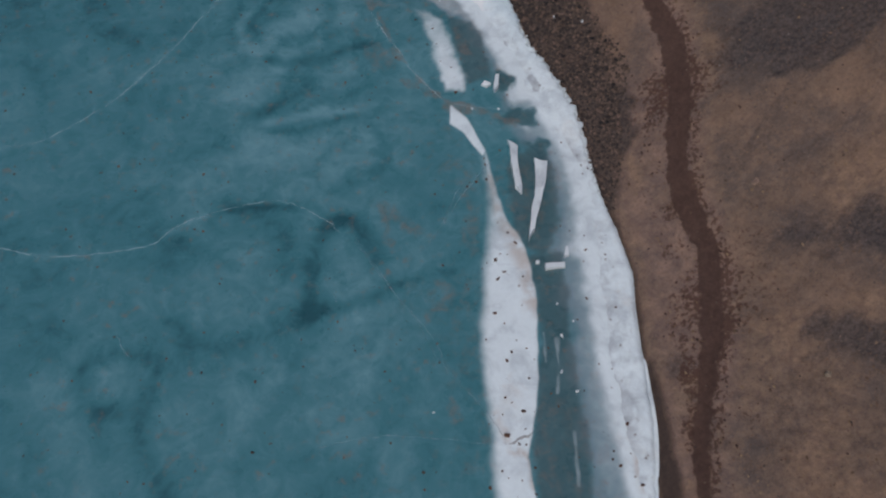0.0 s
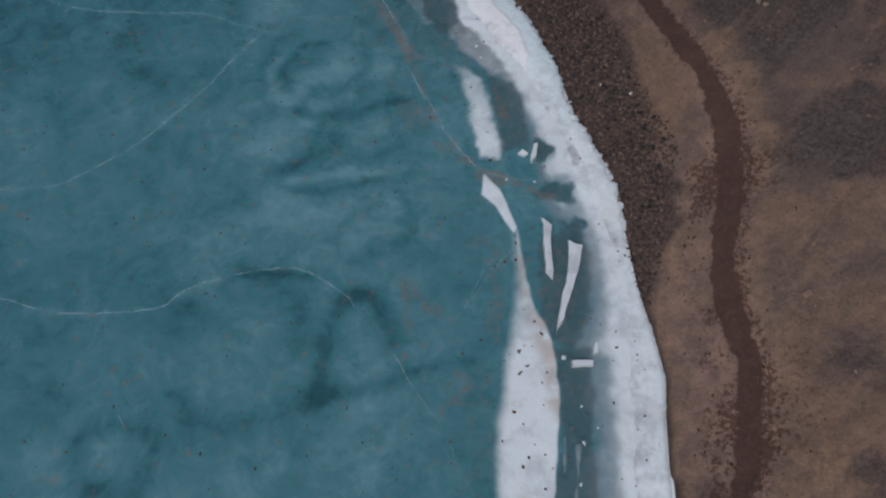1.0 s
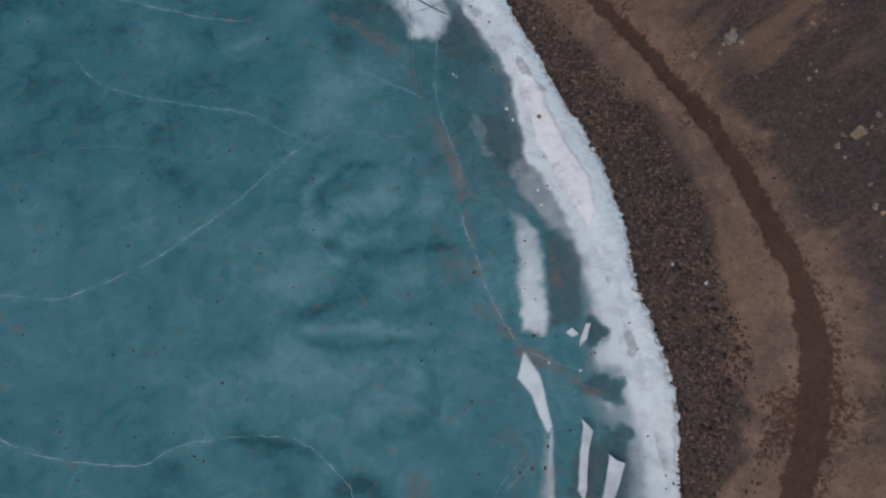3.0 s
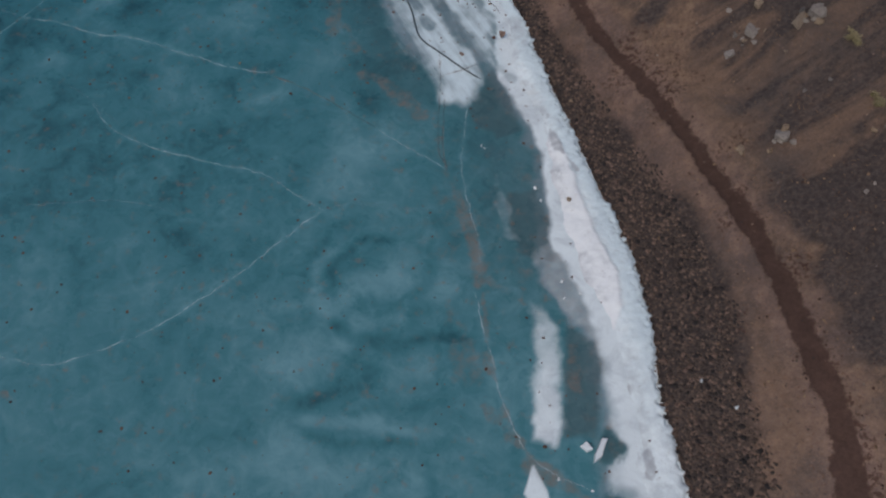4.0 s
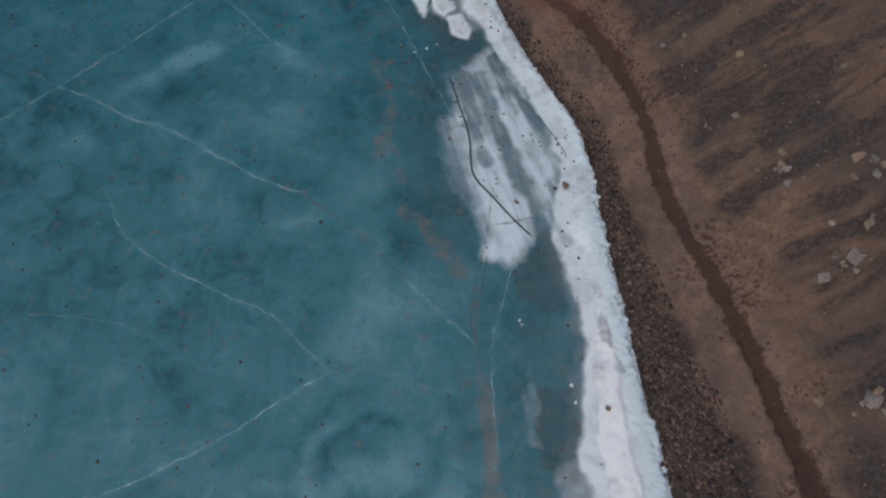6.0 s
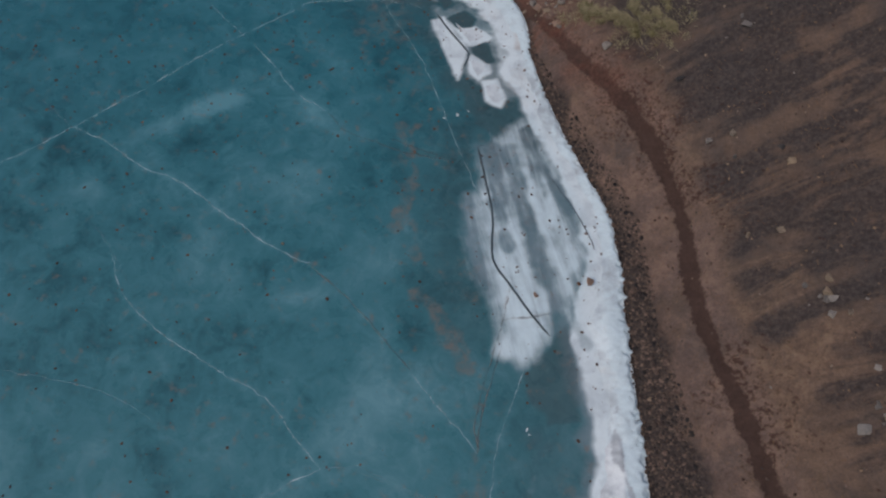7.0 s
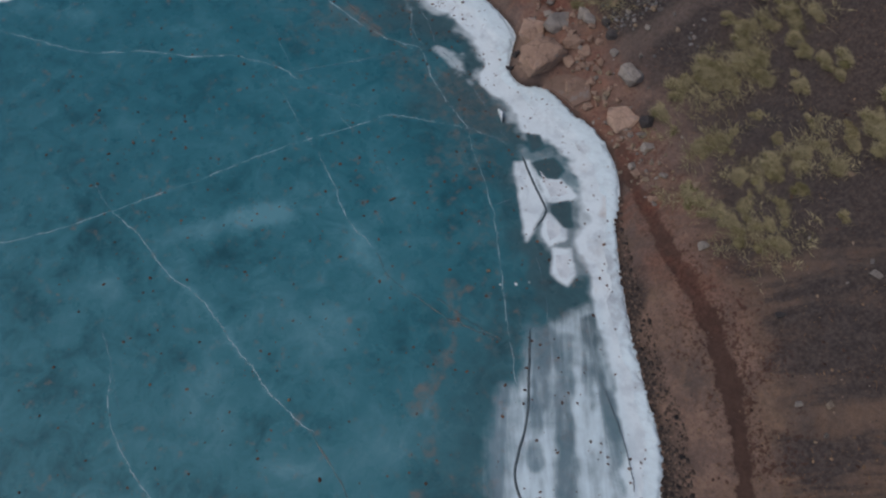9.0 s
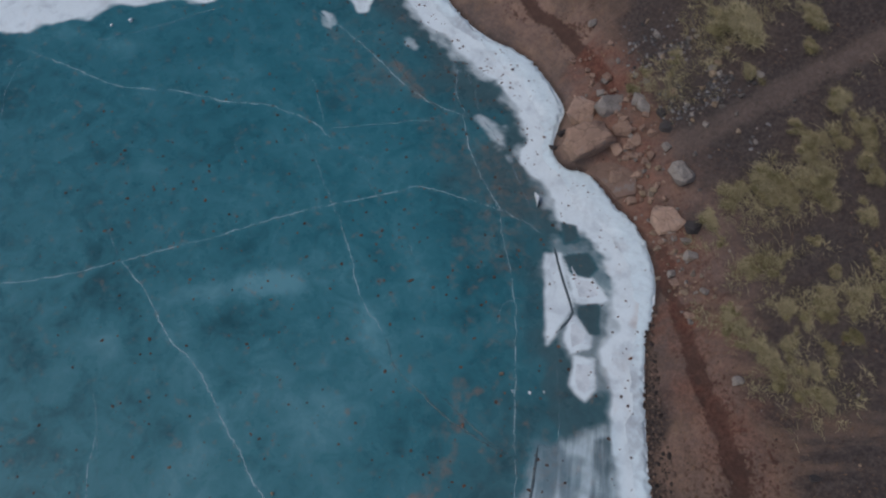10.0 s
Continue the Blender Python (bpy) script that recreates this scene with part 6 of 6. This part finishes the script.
# ---- grass tussocks on the upper bank ----
TUFTS = [(-5.04, 25.18, 0.63), (-5.07, 25.66, 0.63), (-4.75, 26.11, 0.84), (-4.47, 26.46, 0.74), (-4.80, 26.81, 0.53), (-5.14, 26.94, 0.43), (-4.01, 24.75, 0.51), (-3.69, 24.98, 0.50), (-3.04, 25.23, 0.30),
         (-3.11, 24.38, 0.58), (-2.81, 24.74, 0.66), (-2.43, 24.98, 0.66), (-3.58, 23.84, 0.60), (-3.25, 23.72, 0.48), (-2.82, 23.70, 0.6), (-2.33, 23.62, 0.62), (-1.96, 23.55, 0.53), (-2.74, 24.03, 0.38), (-6.90, 27.91, 1.3), (-7.42, 27.89, 0.92)]
TUFTS2 = [(-6.26, 28.37, 0.68), (-7.92, 26.20, 0.34), (-7.95, 26.54, 0.35), (-7.70, 27.00, 0.46), (-7.48, 26.69, 0.45), (-4.27, 27.38, 0.53), (-3.71, 26.82, 0.52), (-4.48, 26.12, 0.5), (-1.96, 24.99, 0.43), (-1.90, 25.82, 0.8), (-1.82, 26.26, 0.85), (-1.60, 25.52, 0.65), (-2.40, 25.25, 0.3), (-3.9, 26.2, 0.55), (-3.3, 26.2, 0.5), (-2.7, 25.6, 0.45), (-3.0, 26.8, 0.6), (-4.9, 27.6, 0.7), (-2.2, 24.4, 0.45), (-1.5, 24.2, 0.35), (-0.9, 25.0, 0.5), (-6.4, 27.3, 0.5), (-5.9, 28.0, 0.5), (4.9, 17.4, 0.35), (5.3, 16.2, 0.3), (6.95, 12.3, 0.36), (7.25, 12.35, 0.4)]
TUFTS3 = [(-5.09, 25.17, 0.5), (-5.06, 25.56, 0.55), (-5.06, 25.81, 0.5), (-4.93, 25.97, 0.6), (-4.61, 25.88, 0.6), (-4.56, 26.14, 0.6), (-4.30, 25.97, 0.55), (-4.65, 26.66, 0.55), (-4.16, 26.49, 0.6),
          (-4.72, 27.00, 0.5), (-4.42, 27.09, 0.55), (-4.03, 27.17, 0.6), (-3.85, 26.93, 0.6), (-3.89, 27.43, 0.5), (-4.68, 24.97, 0.3), (-3.23, 26.65, 0.5), (-2.88, 26.48, 0.4), (-3.59, 25.54, 0.3),
          (-3.06, 25.28, 0.25), (-4.08, 24.75, 0.4), (-3.87, 24.86, 0.45), (-3.77, 25.21, 0.25), (-3.47, 24.77, 0.35), (-2.48, 24.88, 0.45), (-2.36, 25.24, 0.35), (-2.78, 24.41, 0.55), (-2.60, 24.61, 0.5),
          (-1.97, 24.95, 0.4), (-2.00, 25.38, 0.4), (-2.20, 25.59, 0.35)]
TUFTS3 += [(-3.76, 24.00, 0.4), (-3.41, 23.81, 0.5), (-3.0, 23.72, 0.5), (-2.69, 23.84, 0.5), (-2.23, 23.76, 0.5), (-2.20, 24.02, 0.45), (-1.85, 23.54, 0.45), (-2.16, 23.43, 0.5), (-2.5, 23.5, 0.5)]
kinds = [tussock_meshes(rng) for _ in range(6)]
for i, (x, y, w) in enumerate(TUFTS + TUFTS2 + TUFTS3):
    ob = new("grass_tussock")
    ob.matrix_world = pose(x, y, float(ground_at(x, y)[0]) - 0.03, 0, 0, rng.uniform(0, 360)) @ Matrix.Diagonal((w * 1.05, w * 1.05, 0.45 + 0.4 * w, 1))
    for word, me in zip(("cushion", "tuft"), kinds[i % 6]):
        tagged(new(word, me), kind="stuff" if word == "tuft" else "").parent = ob
    tagged(ob, "yellow-green tussock of dry bent grass on the slope", "grass", "grass tussocks")

# loose grass between the tussocks
r7 = np.random.default_rng(71)
vx, vy = r7.uniform(-9.5, 0.5, 16000), r7.uniform(22.8, 30.5, 16000)
thick = np.zeros(vx.shape)
for poly in GRASSY:
    lay_patch(thick, vx, vy, poly, 0.35, 1.0, 0.5)
ok = r7.random(len(vx)) < thick * smooth(-0.35, 0.25, fbm(vx, vy, 0.5, 79, 4))
vx, vy = np.repeat(vx[ok], 22), np.repeat(vy[ok], 22)
ox, oy = r7.normal(0, 0.05, len(vx)), r7.normal(0, 0.05, len(vx))
vx, vy = vx + ox, vy + oy
v, f = blades(r7, np.stack([vx, vy, np.repeat(ground_at(vx[::22], vy[::22]), 22) + 0.02], 1), np.stack([ox, oy], 1) * 12, 0.075, 0.008, 1.0)
me = bpy.data.meshes.new("grass_cover")
me.from_pydata(v, [], f)
me.materials.append(TUSSOCK)
tagged(new("grass_cover", me), "olive and tan dry grass spread in drifts over the slope", "grass", kind="stuff")

# ---- fine cover, each one mass ----
def on_land(count, lo, hi, seed):
    """Random places on the bank, lo to hi metres from the shore."""
    r = np.random.default_rng(seed)
    x, y = r.uniform(-13, 9, count), r.uniform(0.8, 29.5, count)
    v = inland(x, y)
    ok = (v > lo) & (v < hi)
    return x[ok], y[ok], v[ok], r


gx2, gy2, gv2, r2 = on_land(120000, 0.4, 6.5, 5)
pdist = np.abs(path_side(gx2, gy2))
tdist, _ = to_line(gx2, gy2, TRACK_LINE)
width2 = np.interp(gy2, [6.8, 8.4, 12.3, 15, 17, 18.5, 24], [0, 0.68, 1.2, 0.92, 0.62, 0.36, 0.0])
chance = smooth(-0.25, 0.35, fbm(gx2, gy2, 0.7, 81, 4)) * smooth(0.1, 0.4, gv2 - width2) * (pdist > 0.2) * (tdist > 0.3)
chance = np.maximum(chance, 0.85 * (np.abs(pdist - 0.32) < 0.13))
clump = r2.random(len(gx2)) < (0.12 * (fbm(gx2, gy2, 0.35, 83, 3) > 0.12) * (chance > 0.3) + 0.30 * np.interp(gy2, [11, 14], [1.0, 0.25]) * (pdist > np.where(gy2 > 12, 0.13, 0.18)) * (pdist < np.where((gy2 < 12) & (path_side(gx2, gy2) < 0), 0.62, np.where(gy2 > 13, 0.28, 0.40))) * (fbm(gx2, gy2, 0.45, 85, 4) > 0.10) + 0.10 * (gy2 < 10) * (pdist < 1.0) * (pdist > 0.2) * (fbm(gx2, gy2, 0.4, 87, 3) > 0) + 0.02)
near_path = (pdist < 0.6) | (gy2 > 20)
straw = clump & (r2.random(len(gx2)) < np.where(near_path, 0.3, 0.75))
clump &= ~straw
tagged(pebble_bed("straw_sod", gx2[straw], gy2[straw], ground_at(gx2[straw], gy2[straw]) + 0.004, 0.016 + 0.05 * r2.random(straw.sum()) ** 1.6, r2, 0.45, STRAW), "crumbs of ochre dry sod on the bank", "sod", kind="stuff")
tagged(pebble_bed("dry_sod", gx2[clump], gy2[clump], ground_at(gx2[clump], gy2[clump]) + 0.004, 0.016 + 0.046 * r2.random(clump.sum()) ** 1.5, r2, 0.45, SOD), "crumbs of dark red-brown sod beside the path", "sod", kind="stuff")
pick = r2.random(len(gx2)) < chance * 0.55
gx2, gy2 = gx2[pick], gy2[pick]
gz2 = ground_at(gx2, gy2)
v, f = blades(r2, np.stack([gx2, gy2, gz2 - 0.005], 1), r2.normal(0, 0.7, (len(gx2), 2)), 0.055, 0.008, 1.0)
me = bpy.data.meshes.new("dry_grass")
me.from_pydata(v, [], f)
me.materials.append(DRY)
tagged(new("dry_grass", me), "thin brown dry grass scattered over the bank", "grass", kind="stuff")

def gravel_width_at(y):
    return np.interp(y, [6.8, 7.6, 8.4, 10, 12.3, 14, 15, 16, 17, 18.5, 20, 22, 23, 24], [0, 0.35, 0.68, 0.98, 1.2, 1.05, 0.90, 0.76, 0.60, 0.42, 0.34, 0.22, 0.1, 0.0])


sx2, sy2, sv2, r3 = on_land(430000, -0.10, 1.6, 9)
gw = gravel_width_at(sy2)
beach = (sv2 < gw * (1 + 0.35 * fbm(sx2, sy2, 0.7, 53, 3))) & (gw > 0.05) & (r3.random(len(sx2)) < 0.9)
sx2, sy2 = sx2[beach], sy2[beach]
size = 0.026 + 0.052 * r3.random(len(sx2)) ** 1.7
lx, ly, lv, _ = on_land(120000, -0.10, 6.5, 10)
loose = (lv > gravel_width_at(ly) * 1.2 + 0.05) & (r3.random(len(lx)) < 0.026)
sx2, sy2 = np.concatenate([sx2, lx[loose]]), np.concatenate([sy2, ly[loose]])
size = np.concatenate([size, r3.uniform(0.016, 0.045, loose.sum())])
beach = np.arange(len(sx2)) < beach.sum()
sz2 = ground_at(sx2, sy2) + size * 0.14
# grey scree above the rocks
px2, py2 = r3.normal(-7.25, 0.75, 2600), r3.normal(26.75, 0.5, 2600)
ok = (path_side(px2, py2) > 0.35) & (to_line(px2, py2, TRACK_LINE)[0] > 0.35) & (fbm(px2, py2, 0.5, 77, 3) > -0.1)
px2, py2 = px2[ok], py2[ok]
scree_size = 0.018 + 0.075 * r3.random(len(px2)) ** 3
tagged(pebble_bed("scree", px2, py2, ground_at(px2, py2) + scree_size * 0.15, scree_size, r3, 0.55, SCREE), "grey and pale scree on the dark slope", "scree", kind="stuff")
order = np.argsort(-size * beach)[:290]
rest = np.setdiff1d(np.arange(len(size)), order)
tagged(pebble_bed("beach_gravel", sx2[rest], sy2[rest], sz2[rest], size[rest], r3, 0.6, COBBLE_BED), "dark brown and grey gravel along the beach", "gravel", kind="stuff")
shapes = [pebble_mesh("cobble", r3, 0.6, COBBLE) for _ in range(8)]
for i in order:
    ob = new("cobble", shapes[i % 8])
    k = size[i] * 1.25
    ob.matrix_world = pose(sx2[i], sy2[i], sz2[i] + 0.01, r3.uniform(-20, 20), r3.uniform(-20, 20), r3.uniform(0, 360)) @ Matrix.Diagonal((k * 1.2, k * 0.9, k, 1))
    tagged(ob, "dark rounded beach cobble", "cobble", "cobbles on the beach")

# dark clods and specks blown over ice and snow
def on_ice(count, seed):
    r = np.random.default_rng(seed)
    x, y = r.uniform(-18, 3.6, count), r.uniform(1.2, 26, count)
    v = inland(x, y)
    ok = (v < -0.12) & (x > -9.5 - np.clip(y - 8, 0, 20) * 0.55) & (y - 0.9 * x < 40)
    ok &= r.random(count) < np.interp(y - 0.5 * x, [0, 12, 20, 28], [0.42, 0.45, 0.55, 1.0]) * (0.55 + 0.9 * smooth(-0.2, 0.3, fbm(x, y, 1.2, 91, 3)))
    return x[ok], y[ok], v[ok], r


cx2, cy2, cv2, r4 = on_ice(900, 21)
dirty = on_ice(2600, 22)
onshelf = (shelf_side(dirty[0], dirty[1]) > -0.6) | ((dirty[0] > 0.9) & (dirty[1] < 9))
bandx, bandy = r4.uniform(0.9, 2.2, 300), r4.uniform(1.5, 8.5, 300)
inband = in_polygon(bandx, bandy, WHITE_BAND) > 0.06
bandx, bandy = bandx[inband][:32], bandy[inband][:32]
cx2, cy2 = np.concatenate([bandx, cx2]), np.concatenate([bandy, cy2])
cx2, cy2 = np.concatenate([cx2[:190], dirty[0][onshelf]]), np.concatenate([cy2[:190], dirty[1][onshelf]])
lift = np.where(shelf_side(cx2, cy2) > 0.55, 0.05, 0.004)
shapes = [pebble_mesh("dirt_clod", r4, 0.45, CLOD) for _ in range(6)]
for i in range(min(len(cx2), 290)):
    ob = new("dirt_clod", shapes[i % 6])
    k = 0.024 + 0.042 * r4.random() ** 2.4
    ob.matrix_world = pose(cx2[i], cy2[i], lift[i] + 0.1 * k, 0, 0, r4.uniform(0, 360)) @ Matrix.Diagonal((k * 1.3, k * 0.9, k, 1))
    tagged(ob, "small dark brown clod lying on the ice", "clod", "clods on the ice")
fx2, fy2, fv2, r5 = on_ice(7500, 33)
grit = on_ice(9000, 35)
grit_on = (shelf_side(grit[0], grit[1]) > 0.1) & (r5.random(len(grit[0])) < np.interp(grit[1], [8, 14, 20], [0.2, 0.35, 0.8]))
fine_size = np.concatenate([(0.010 + 0.045 * r5.random(len(fx2)) ** 2.2) * np.interp(fy2 - 0.5 * fx2, [8, 24], [1.0, 1.3]), 0.014 + 0.045 * r5.random(grit_on.sum()) ** 2])
fx2, fy2 = np.concatenate([fx2, grit[0][grit_on]]), np.concatenate([fy2, grit[1][grit_on]])
lift = np.where(shelf_side(fx2, fy2) > 0.55, 0.06, 0.002)
tagged(pebble_bed("dirt_specks", fx2, fy2, lift, fine_size, r5, 0.4, CLOD_BED), "fine brown specks of dirt on ice and snow", "dirt", kind="stuff")
